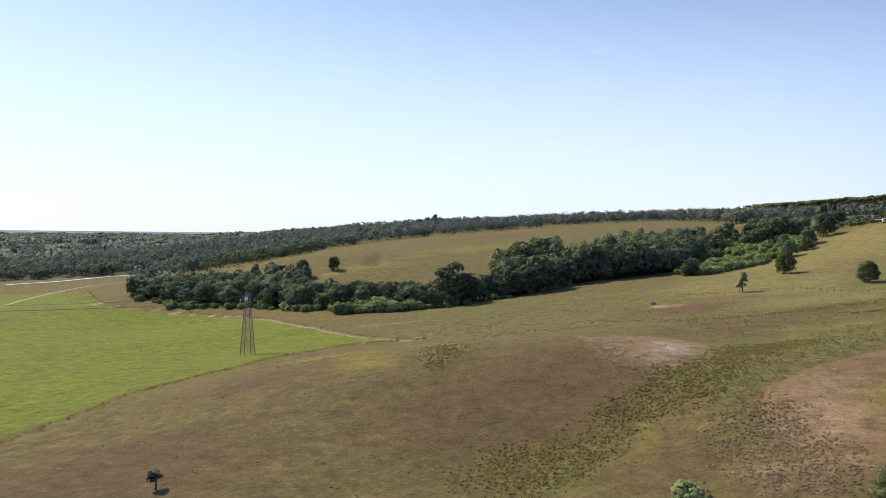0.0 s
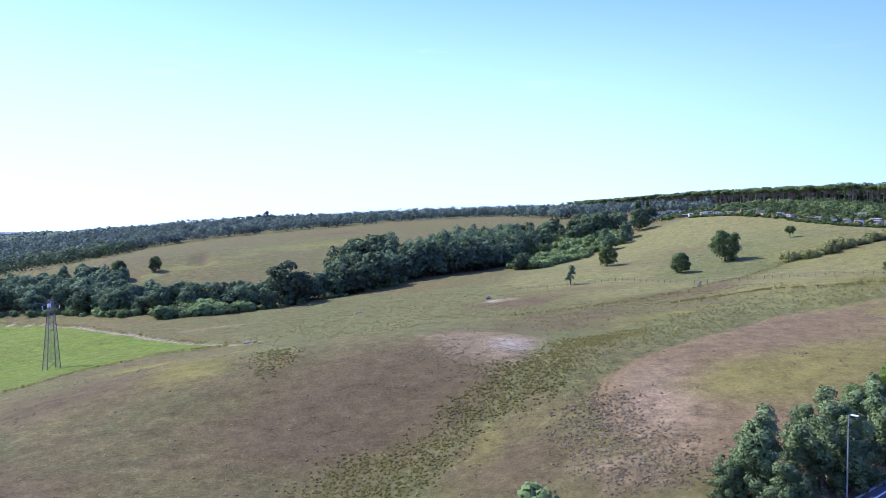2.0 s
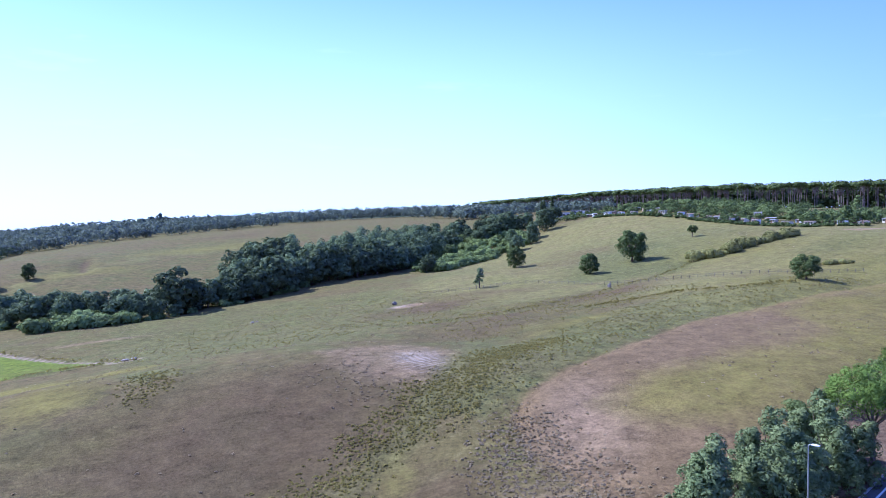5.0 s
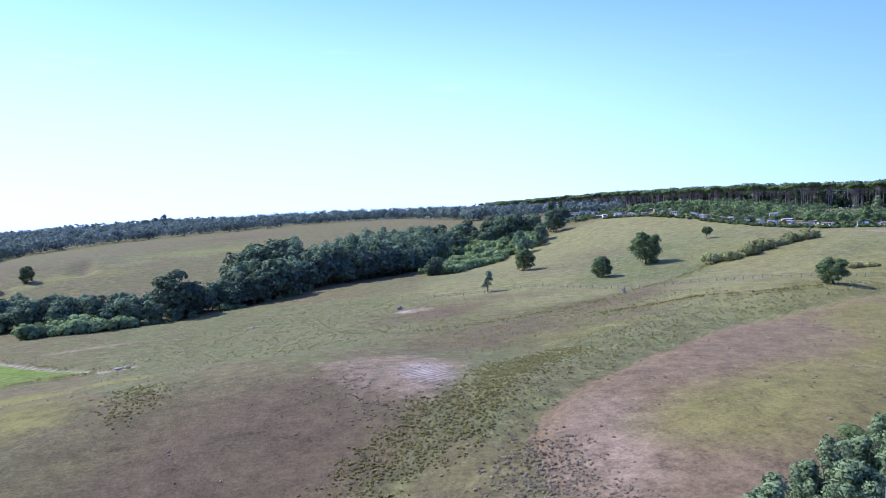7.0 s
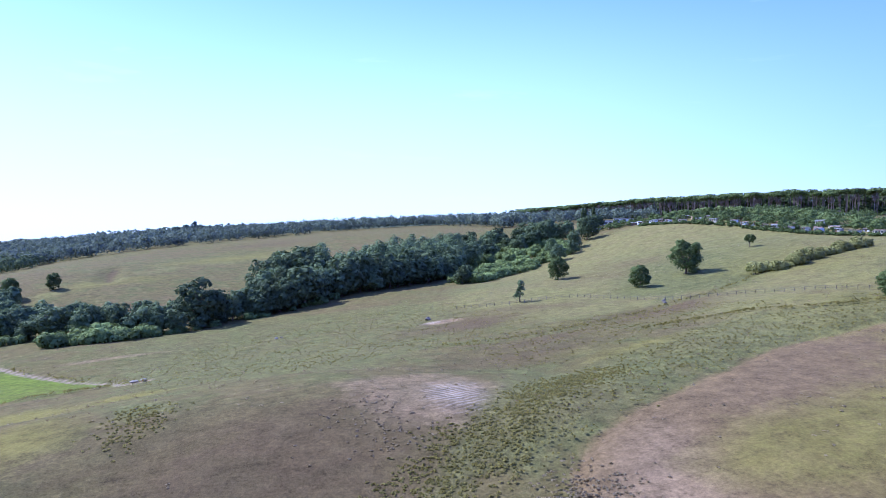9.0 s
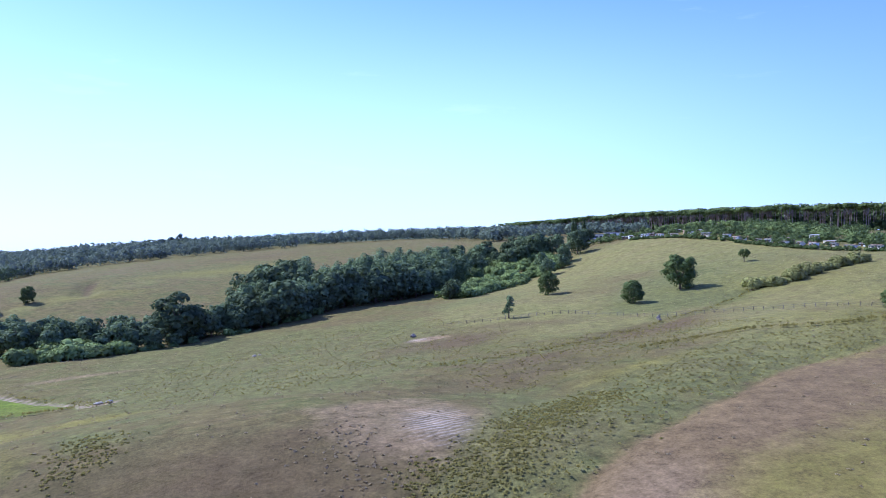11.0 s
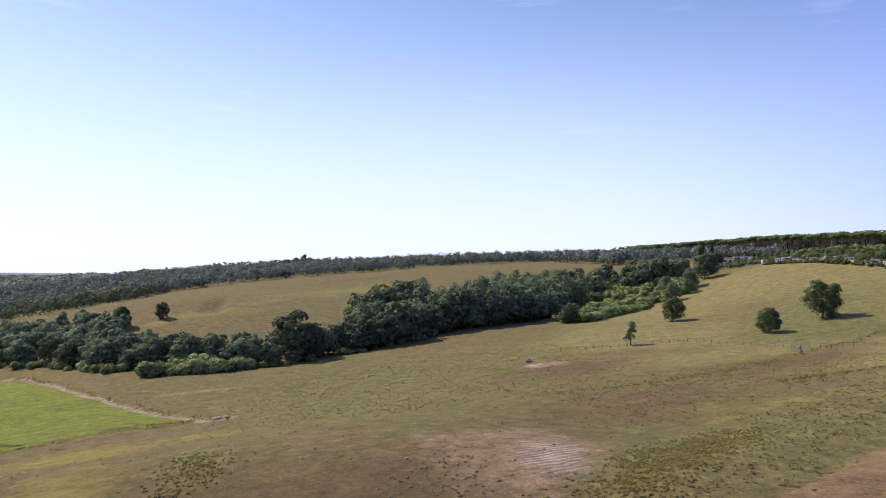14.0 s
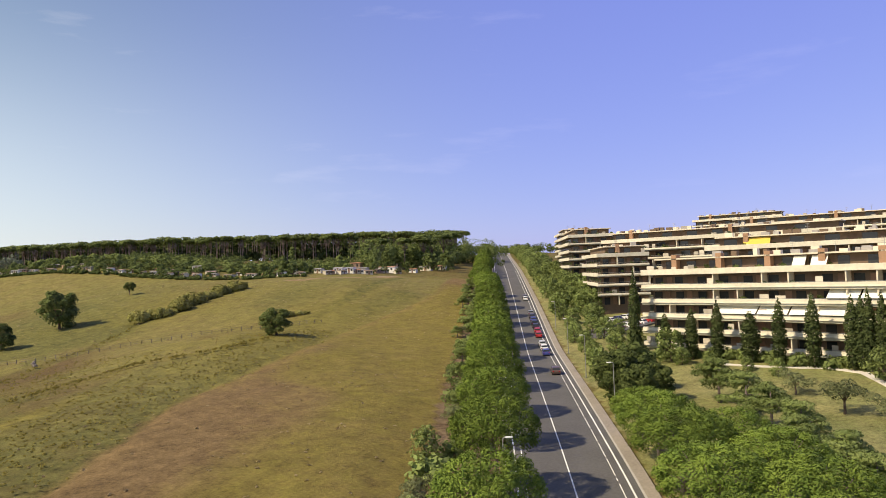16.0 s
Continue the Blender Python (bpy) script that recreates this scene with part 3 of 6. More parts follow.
    # painted haze, growing with distance over the far plain
    far_haze = np.clip((dist - 1700) / 500, 0, 1)
    wild = np.maximum(wild, np.clip((py - 640) / 20, 0, 1) * np.clip((-150 - px) / 60, 0, 1))
    wild = np.maximum(wild, 0.9 * near([(-232, 380), (-234, 410), (-237, 453)], 2.5))
    for name, a in (("brown", brown * (1 - np.clip(tan, 0, 0.9))), ("tan", tan), ("pale", pale), ("lawn", 0.9 * park), ("crop", crop), ("lush", lush.ravel() * (1 - 0.6 * np.clip(brown - 0.2, 0, 1))), ("yellow", yellow), ("bare", bare), ("dirt", dirt.ravel()), ("needle", needle), ("wild", wild), ("sand", sand), ("plain", far_haze)):
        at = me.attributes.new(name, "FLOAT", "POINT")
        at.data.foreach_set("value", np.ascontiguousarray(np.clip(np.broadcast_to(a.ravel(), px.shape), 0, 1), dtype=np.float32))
    me.materials.append(M_GROUND)
    tagged(new("ground", me), "rolling dry summer pasture with green hollows and a crop field", "ground", kind="structure")


build_ground()


# ---- road ----
def ribbon(name, v0, v1, dz, material, u0=-300.0, u1=1000.0, thick=0.25, step=6.0, parent=None):
    """A strip along the road between two offsets, with sides."""
    us = np.arange(u0, u1 + 0.01, step) if step < (u1 - u0) else np.array([u0, u1])
    verts, faces = [], []
    for u in us:
        z = float(road_z(u)) + dz
        for v, q in ((v0, z), (v1, z), (v1, z - thick), (v0, z - thick)):
            p = ROAD_O + ROAD_D * u + ROAD_N * v
            verts.append((float(p[0]), float(p[1]), q))
    for i in range(len(us) - 1):
        a, b = 4 * i, 4 * i + 4
        for k in range(4):
            faces.append((a + k, a + (k + 1) % 4, b + (k + 1) % 4, b + k)[::-1])
    faces += [(0, 1, 2, 3), tuple(4 * len(us) - 4 + k for k in (3, 2, 1, 0))]
    return put_mesh(name, verts, faces, material, parent)


tagged(ribbon("road", 0.5, 14.4, 0.0, M_ASPHALT), "long straight grey asphalt road climbing the hill", "road", kind="structure")
tagged(ribbon("pavement", 14.6, 16.0, 0.13, M_WALK), "pale worn pavement beside the road", "pavement", kind="structure")
tagged(ribbon("kerb", 14.4, 14.6, 0.15, M_KERB, thick=0.4), "grey stone kerb of the pavement", "kerb", kind="structure")
tagged(ribbon("kerb", 0.3, 0.5, 0.12, M_KERB, thick=0.4), "grey stone kerb beside the pine verge", "kerb", kind="structure")
for name, v, w in (("edge_line", 1.55, 0.22), ("edge_line", 13.55, 0.22)):
    tagged(ribbon(name, v - w / 2, v + w / 2, 0.008, M_LINE, thick=0.006), "solid white painted edge line", "road marking", kind="structure")
tagged(ribbon("centre_line", 7.48, 7.64, 0.008, M_LINE, thick=0.006), "thin white painted centre line", "road marking", kind="structure")
for u in np.arange(-140, 330, 7.0):
    for v in (2.45, 12.5):
        tagged(ribbon("parking_dash", v - 0.06, v + 0.06, 0.008, M_LINE, u, u + 6.2, 0.006, 99), "white painted dash beside the edge line", "road marking", "lane dashes")


# ---- trees ----
def leaf_cloud(rng, clumps, leaf, count, flat=0.0, loose=0.5, deep=0.62, slim=1.0, up=0.0, dome=0.55):
    """Small bent leaf sprays on the shells of the clumps, shaded with the roundness of their clump. clumps: rows of centre and radii."""
    clumps = np.array(clumps, float)
    area = (clumps[:, 3] * clumps[:, 4] + clumps[:, 3] * clumps[:, 5] + clumps[:, 4] * clumps[:, 5])
    pick = rng.choice(len(clumps), count, p=area / area.sum())
    c = clumps[pick]
    d = rng.normal(size=(count, 3))
    d /= np.linalg.norm(d, axis=1)[:, None]
    d[:, 2] = np.where((d[:, 2] < -0.3) & (rng.random(count) < 0.6), -d[:, 2], d[:, 2])
    p = c[:, :3] + d * c[:, 3:6] * (rng.uniform(deep, 1.1, count)[:, None])
    nrm = d + rng.normal(scale=loose, size=(count, 3))
    nrm[:, 2] += flat
    nrm /= np.linalg.norm(nrm, axis=1)[:, None]
    nrm *= np.where((nrm * d).sum(1) < 0, -1.0, 1.0)[:, None]
    s = np.cross(nrm, rng.normal(size=(count, 3)))
    s /= np.linalg.norm(s, axis=1)[:, None]
    t = np.cross(nrm, s)
    a = leaf * rng.uniform(0.55, 1.3, count)[:, None]
    b = a * rng.uniform(0.5, 0.9, count)[:, None] * slim
    # a leaf spray: a kite bent along its middle
    v = np.stack([p - s * a, p - t * b + nrm * a * 0.25, p + s * a, p + t * b + nrm * a * 0.25], 1).reshape(-1, 3)
    i = np.arange(count)[:, None] * 4
    f = np.concatenate([i + [0, 1, 2], i + [0, 2, 3]], 0)
    low, high = (clumps[:, :3] - clumps[:, 3:6]).min(0), (clumps[:, :3] + clumps[:, 3:6]).max(0)
    whole = (p - (low * 0.55 + high * 0.45)) / (high - low) * 2
    soft_n = 0.75 * d / c[:, 3:6] * c[:, 3:4] + dome * whole + 0.25 * nrm
    soft_n[:, 2] += up
    soft_n /= np.linalg.norm(soft_n, axis=1)[:, None]
    return v, f, np.repeat(soft_n, 4, 0)


def crown_clumps(rng, kind, h, w):
    """Rows of clump centre and radii for a tree of that height and crown width."""
    r, out = w / 2, []
    if kind == "oak":
        out.append((0, 0, h * 0.46, r * 0.62, r * 0.62, h * 0.36))
        for k in range(64):
            a, e = rng.uniform(0, 2 * math.pi), math.asin(rng.uniform(-0.85, 0.98))
            q = rng.uniform(0.62, 0.86)
            s = r * rng.uniform(0.15, 0.27)
            out.append((r * q * math.cos(e) * math.cos(a), r * q * math.cos(e) * math.sin(a), h * (0.47 + 0.50 * q * math.sin(e) / 0.82), s, s, s * 0.9))
    elif kind == "round":
        # a ball of leaves on a bare stem
        out.append((0, 0, h * 0.66, r * 0.62, r * 0.62, h * 0.22))
        for k in range(34):
            a, e = rng.uniform(0, 2 * math.pi), math.asin(rng.uniform(-0.9, 0.98))
            s = r * rng.uniform(0.2, 0.32)
            out.append((r * 0.76 * math.cos(e) * math.cos(a), r * 0.76 * math.cos(e) * math.sin(a), h * (0.66 + 0.27 * math.sin(e)), s, s, s * 0.9))
    elif kind == "billow":
        # rounded masses with many knobs on their shoulders
        for k in range(4):
            a, q = 2 * math.pi * k / 4 + rng.uniform(-0.5, 0.5), rng.uniform(0.15, 0.4)
            s = r * rng.uniform(0.42, 0.58)
            out.append((r * q * math.cos(a), r * q * math.sin(a), h * rng.uniform(0.28, 0.5), s, s, h * 0.30))
        for k in range(34):
            a, e = rng.uniform(0, 2 * math.pi), math.asin(rng.uniform(-0.5, 0.99))
            q, s = rng.uniform(0.66, 0.88), r * rng.uniform(0.15, 0.28)
            out.append((r * q * math.cos(e) * math.cos(a), r * q * math.cos(e) * math.sin(a), h * (0.42 + 0.56 * q * math.sin(e)), s, s, s * 0.95))
    elif kind == "pine":
        # a broad dome with many small knobs on its skin over a bare stem
        for k in range(5):
            a = 2 * math.pi * k / 5 + rng.uniform(-0.3, 0.3)
            out.append((r * 0.36 * math.cos(a), r * 0.36 * math.sin(a), h * rng.uniform(0.66, 0.70), r * 0.52, r * 0.52, h * 0.19))
        for k in range(200):
            a, e = rng.uniform(0, 2 * math.pi), math.asin(rng.uniform(-0.5, 0.99))
            q, s = rng.uniform(0.86, 0.94), r * rng.uniform(0.07, 0.12)
            out.append((r * q * math.cos(e) * math.cos(a), r * q * math.cos(e) * math.sin(a), h * (0.68 + 0.32 * q * math.sin(e)), s, s, s * 1.2))
    elif kind == "stone_pine":
        for k in range(12):
            a, q = rng.uniform(0, 2 * math.pi), math.sqrt(rng.random())
            s = r * rng.uniform(0.30, 0.44)
            out.append((r * 0.7 * q * math.cos(a), r * 0.7 * q * math.sin(a), h * (0.86 + 0.07 * (1 - q * q) + rng.uniform(-0.02, 0.02)), s, s, s * 0.6))
    elif kind == "cypress":
        # a closed spindle of upright tufts
        for k in range(60):
            zz = (k + 0.5) / 60
            rr = r * min(0.62 + 1.6 * zz, 1.0) * (1.0 if zz < 0.55 else max(1.0 - ((zz - 0.55) / 0.47) ** 1.6, 0.08))
            a, q = rng.uniform(0, 2 * math.pi), rng.uniform(0.05, 0.25)
            out.append((rr * q * math.cos(a), rr * q * math.sin(a), h * (0.03 + 0.94 * zz), rr * 0.82, rr * 0.82, h * 0.03))
    elif kind == "shrub":
        for k in range(12):
            a, q = rng.uniform(0, 2 * math.pi), math.sqrt(rng.random())
            s = r * rng.uniform(0.28, 0.45)
            out.append((r * 0.7 * q * math.cos(a), r * 0.7 * q * math.sin(a), h * rng.uniform(0.22, 0.72) * (1.1 - 0.5 * q), s, s, min(s, h * 0.4)))
    elif kind == "conifer":
        # upswept leading shoots round several tops
        tops = [(0, 0, 1.0)] + [(r * 0.45 * math.cos(t), r * 0.45 * math.sin(t), rng.uniform(0.68, 0.9)) for t in rng.uniform(0, 6.28, 3)]
        for k in range(84):
            tx, ty, th = tops[rng.integers(0, 4)]
            zz = rng.random() ** 1.2
            a = rng.uniform(0, 2 * math.pi)
            rr = r * 0.85 * (1 - zz) ** 0.7 * rng.uniform(0.2, 0.8)
            s = r * rng.uniform(0.08, 0.19)
            out.append((tx + rr * math.cos(a), ty + rr * math.sin(a), h * th * (0.06 + 0.90 * zz), s, s, s * rng.uniform(1.0, 1.7)))
    elif kind == "cedar":
        for k in range(26):
            tier = rng.integers(0, 6)
            a, q = rng.uniform(0, 2 * math.pi), math.sqrt(rng.random())
            rr = r * 0.85 * q * (1 - tier / 7.5)
            s = r * rng.uniform(0.20, 0.32)
            out.append((rr * math.cos(a), rr * math.sin(a), h * (0.20 + 0.135 * tier) + rng.uniform(-0.2, 0.2), s, s, s * 0.42))
    elif kind == "sapling":
        for k in range(9):
            zz = rng.uniform(0.25, 0.95)
            a = rng.uniform(0, 2 * math.pi)
            s = r * rng.uniform(0.25, 0.45)
            out.append((r * 0.55 * math.cos(a) * (1.1 - zz), r * 0.55 * math.sin(a) * (1.1 - zz), h * zz, s, s, s * 1.2))
    elif kind == "olive":
        for k in range(15):
            a, q = rng.uniform(0, 2 * math.pi), math.sqrt(rng.random())
            s = r * rng.uniform(0.22, 0.36)
            out.append((r * 0.75 * q * math.cos(a), r * 0.75 * q * math.sin(a), h * rng.uniform(0.45, 0.9) * (1.05 - 0.25 * q), s, s, s * 0.6))
    return out


SPEC = {  # height, crown width, leaf size, leaves, trunk height share, trunk radius, leaf material, bark, variants, flatness
    "oak": (14.0, 13.0, 0.34, 7000, 0.45, 0.42, M_OAK, M_BARK, 3, 0.2),
    "wood_tree": (12.0, 11.0, 0.52, 1500, 0.5, 0.28, M_WOOD, M_BARK, 5, 0.2),
    "pine": (10.8, 9.8, 0.14, 16000, 0.7, 0.24, M_PINE, M_PINEBARK, 3, 0.4),
    "far_pine": (10.8, 9.8, 0.26, 4400, 0.7, 0.24, M_PINE, M_PINEBARK, 3, 0.4),
    "round_tree": (6.4, 5.6, 0.26, 1500, 0.5, 0.20, M_OAK, M_BARK, 1, 0.2),
    "stone_pine": (20.0, 11.0, 0.60, 620, 0.88, 0.30, M_PINEWOOD, M_PINEBARK, 4, 0.8),
    "cypress": (13.0, 2.6, 0.20, 2600, 0.15, 0.2, M_CYPRESS, M_BARK, 3, 0.0),
    "shrub": (3.0, 5.5, 0.36, 480, 0.4, 0.10, M_SCRUB, M_BARK, 4, 0.2),
    "hedge": (3.2, 5.5, 0.26, 1100, 0.4, 0.10, M_GORSE, M_BARK, 3, 0.2),
    "conifer": (9.5, 8.5, 0.20, 9500, 0.4, 0.18, M_CONIFER, M_BARK, 3, 0.1),
    "cedar": (7.5, 10.5, 0.23, 5000, 0.85, 0.22, M_SCRUB, M_PINEBARK, 3, 0.9),
    "sapling": (7.0, 3.4, 0.28, 420, 0.85, 0.13, M_WOOD, M_BARK, 2, 0.1),
    "olive": (5.5, 7.5, 0.15, 1700, 0.6, 0.18, M_GREY, M_BARK, 3, 0.3),
    "park_tree": (9.0, 8.5, 0.38, 1150, 0.5, 0.22, M_SCRUB, M_BARK, 3, 0.2),
}
_proto = {}


def build_tree(kind, variant, m, name):
    h, w, leaf, count, th, tr, lm, bark, _, flat = SPEC[kind]
    rng = np.random.default_rng(100 * variant + 7 * len(kind) + sum(map(ord, kind)))
    shape = {"far_pine": "pine", "wood_tree": "billow", "hedge": "shrub", "park_tree": "oak", "round_tree": "round"}.get(kind, kind)
    clumps = crown_clumps(rng, shape, h, w)
    root = empty(name, m, "", "tree")
    verts, faces = [], []
    lean = rng.uniform(-0.03, 0.03, 2) * h
    pts = [(lean[0] * t * t, lean[1] * t * t, h * th * t - 0.4 * (t == 0)) for t in (0, 0.25, 0.55, 1)]
    tube(verts, faces, pts, [tr * 1.35, tr, tr * 0.8, tr * 0.35], 7)
    fork = Vector(pts[2])
    for c in clumps[:: max(1, len(clumps) // 7)]:
        c = Vector(c[:3])
        midp = fork.lerp(c, 0.5) + Vector((0, 0, 0.05 * h if shape != "stone_pine" else 0.0))
        tube(verts, faces, [tuple(fork), tuple(midp), tuple(fork.lerp(c, 0.95))], [tr * 0.5, tr * 0.3, tr * 0.1], 5)
    put_mesh("trunk", verts, faces, bark, root, smooth=True)
    v, f, nn = leaf_cloud(rng, clumps, leaf, count, flat, 0.3 if shape in ("billow", "shrub", "stone_pine", "pine") else 0.5, 0.84 if shape in ("billow", "cypress") else 0.7, 0.6 if shape in ("pine", "conifer", "cedar") else 1.0, dome=1.1 if shape == "pine" else 0.55)
    put_mesh("crown", v.tolist(), f.tolist(), lm, root, normals=nn)
    return root


def plant(kind, x, y, scale=1.0, variant=None, label="", category="tree", group="", name=None, sink=0.15, wide=1.0):
    """A tree or bush of that kind on the ground; the first of each variant is built, the others are copies of it."""
    n = SPEC[kind][8]
    variant = random.randrange(n) if variant is None else variant % n
    size = Vector((scale * wide, scale * wide, scale))
    at = pose(x, y, hz(x, y) - sink, 0, 0, random.uniform(0, 360))
    name = name or kind
    if (kind, variant) in _proto:
        first, s0 = _proto[kind, variant]
        root = copy_thing(first, at @ Matrix.Diagonal((size.x / s0.x, size.y / s0.y, size.z / s0.z, 1)))
        root.name = name
    else:
        root = build_tree(kind, variant, at @ Matrix.Diagonal((*size, 1)), name)
        _proto[kind, variant] = (root, size)
    for key, s in (("label", label), ("category", category), ("group", group)):
        if s:
            root[key] = s
        elif key in root:
            del root[key]
    return root


# pines along the road
random.seed(4)
for u, v, q in ((-10, -1.4, 1.0), (7.5, -0.7, 1.0), (25.5, -0.7, 0.98), (43, -0.7, 0.97), (63, -0.8, 1.02), (81, -0.8, 0.97), (98, -0.8, 1.0), (115, -0.8, 1.02), (132, -0.8, 0.98),
                (149, -0.9, 1.02), (165, -1.0, 1.0), (182, -1.2, 1.02), (199, -1.6, 0.98), (214, -2.2, 0.98)):
    x, y, _ = at_road(u, v)
    plant("pine" if u < 90 else "far_pine", x, y, q, wide=random.uniform(1.0, 1.06), label="bright green round-crowned pine on the road verge", group="pines along the road", name="pine_tree")
for u, v, q in ((15, -1.9, 0.50), (33, -2.0, 0.47), (51, -1.8, 0.5), (110, -1.6, 0.62), (74, -2.2, 0.5)):
    x, y, _ = at_road(u, v)
    plant("cypress", x, y, q, wide=0.8, label="thin young cypress between the roadside pines", group="young cypresses along the road", name="cypress_tree")
for u in np.arange(224, 760, 11):
    x, y, _ = at_road(u + random.uniform(-2, 2), -4.0 + random.uniform(-1.5, 1.5))
    plant("far_pine", x, y, random.uniform(0.75, 0.95), label="bright green round-crowned pine on the road verge", group="pines along the road", name="pine_tree")
# dark conifers and shrubs at the end of the row and along the field side
for u, v, s in ((-36, -6.5, 1.1), (-31, -3.0, 1.0), (-40, -8.5, 0.6), (-25, -5, 1.1), (-19, -3.0, 1.05), (-13, -6, 0.95), (-38, -3, 0.7), (-33, -7.5, 0.9), (-28, -2.0, 0.85), (-22, -7.5, 0.95), (-15, -2.5, 0.9), (-26, -9, 0.7), (-5, -8.5, 0.6)):
    x, y, _ = at_road(u, v)
    plant("conifer", x, y, s * 0.88, wide=1.25, label="dense dark green conifer beside the verge", group="conifers beside the verge", name="conifer_tree")
for u in np.arange(-12, 330, 6.0):
    x, y, _ = at_road(u + random.uniform(-3, 3), random.choice((-5.5, -7.0, -8.5, -10.0)) + random.uniform(-1.0, 1.0))
    k = random.choice(("park_tree", "cedar", "shrub", "olive"))
    plant(k, x, y, random.uniform(0.45, 0.7) if k != "shrub" else random.uniform(0.8, 1.2), label="dark green bushy growth at the field's edge", category="bush", group="bushes behind the pines", name="bush")
# right-hand side of the road
for u, v, s in ((-39, 16.8, 1.1), (-27, 17.0, 1.05), (-14, 18.0, 1.0), (-3, 18.5, 1.05), (8, 18.5, 1.1), (19, 18.5, 1.0), (28, 18.5, 0.85), (-8, 26, 1.1), (3, 26.5, 1.0), (14, 25.5, 0.9), (-20, 27, 1.0)):
    x, y, _ = at_road(u, v)
    plant("pine", x, y, s * 0.76, wide=1.36, label="bright green broad pine in the park by the pavement", group="pines in the park", name="pine_tree")
for u, v, s in ((46, 33.5, 1.0), (38, 35.0, 0.85), (30, 35.5, 0.85), (23, 36.5, 0.75), (17, 33, 0.8), (10, 35.5, 0.85), (2, 35, 0.85), (-8, 36, 0.9)):
    x, y, _ = at_road(u, v)
    plant("cedar", x, y, s, label="dark green cedar with layered branches in the park", group="cedars in the park", name="cedar_tree")
for u, v, s in ((45, 21.5, 0.85), (52, 20, 0.95), (58, 23, 1.0), (50, 25, 0.75), (62, 19.5, 0.8)):
    x, y, _ = at_road(u, v)
    plant("oak", x, y, s * 0.62, label="dark green rounded tree by the pavement", group="trees by the pavement")
for u, v, s in ((47, 45.3, 0.85), (35, 47.1, 1.0), (30.5, 50.5, 0.8)):
    x, y, _ = at_road(u, v)
    plant("olive", x, y, s, label="thin grey-green olive-like tree on the lawn", group="thin trees on the lawn", name="olive_tree")
for u in np.arange(72, 720, 8.5):
    for v in (21.5, 27.5):
        x, y, _ = at_road(u + random.uniform(-2, 2), v + random.uniform(-1.5, 1.5))
        plant("park_tree", x, y, random.uniform(0.6, 0.95) * (1.1 if v > 24 else 0.95) * (1.0 if u > 165 else 0.66), label="green leafy tree along the pavement", group="leafy trees along the pavement", name="street_tree")

for u, v, s in ((96, 31, 0.5), (112, 33, 0.45), (128, 32, 0.5), (166, 31, 0.9), (178, 32, 0.85), (190, 31, 0.9), (205, 33, 0.9), (220, 32, 0.95), (74, 35, 0.4)):
    x, y, _ = at_road(u, v)
    plant("park_tree", x, y, s, label="leafy tree between the road and the car park", group="trees by the car park", name="car_park_tree")


# ---- single trees on the pasture ----
plant("oak", 178.0, 278.5, 0.90, 0, wide=1.08, label="large dense dark oak standing alone on the pasture", name="oak_tree")
plant("oak", 152.3, 268.2, 0.57, 1, wide=1.12, label="round leaning oak with a bare trunk on the slope", name="oak_tree")
plant("oak", -84.0, 452.0, 0.8, 1, label="broad dark tree at the top of the wood", name="oak_tree")
plant("oak", 147.0, 322.0, 0.68, 2, label="round oak near the scrub on the slope", name="oak_tree")
plant("round_tree", 229.5, 307.0, 0.86, 0, label="small oak near the top of the hill", name="oak_tree")
plant("oak", 165.5, 178.0, 0.50, 2, label="wide spreading oak on the open pasture", name="oak_tree", wide=1.25)
plant("sapling", 111.0, 277.4, 1.15, 0, wide=1.3, label="thin young tree with sparse leaves by the fence", name="young_tree")
plant("sapling", -36.5, 95.5, 0.42, 1, wide=2.2, label="small bare sapling with dark leaves in the grass", name="young_tree")
plant("oak", -67.0, 463.0, 0.62, 0, label="round dark tree alone above the wood", name="oak_tree")
plant("shrub", 27.5, 83.0, 1.0, 0, label="bright green shrub in the pasture", category="shrub", name="shrub")
HEDGE = [(190, 252.5), (203, 250), (221, 253.5), (239, 258.5)]
for i in range(24):
    t = i / 23
    x = 190 + 49 * t
    y = float(np.interp(x, [q[0] for q in HEDGE], [q[1] for q in HEDGE])) + random.uniform(-1.6, 2.2)
    plant("hedge", x + random.uniform(-1.2, 1.2), y, random.choice((0.7, 0.9, 1.1, 1.3, 1.5)), label="yellowish green hedge bush on the slope", category="bush", group="hedge on the slope", name="hedge_bush")
for x, y, s in ((198.5, 206, 0.5), (201, 205, 0.62), (203.5, 204, 0.68), (206, 203, 0.6), (208.5, 202, 0.45)):
    plant("hedge", x, y, s, label="low dark bush in the hollow", category="bush", group="low bushes in the hollow", name="low_bush")


# ---- the wood in the valley ----
def along(pts, t):
    """A point at the share t of a polyline."""
    d = [math.dist(a, b) for a, b in zip(pts[:-1], pts[1:])]
    s = t * sum(d)
    for (a, b), q in zip(zip(pts[:-1], pts[1:]), d):
        if s <= q:
            return (a[0] + (b[0] - a[0]) * s / q, a[1] + (b[1] - a[1]) * s / q)
        s -= q
    return pts[-1]


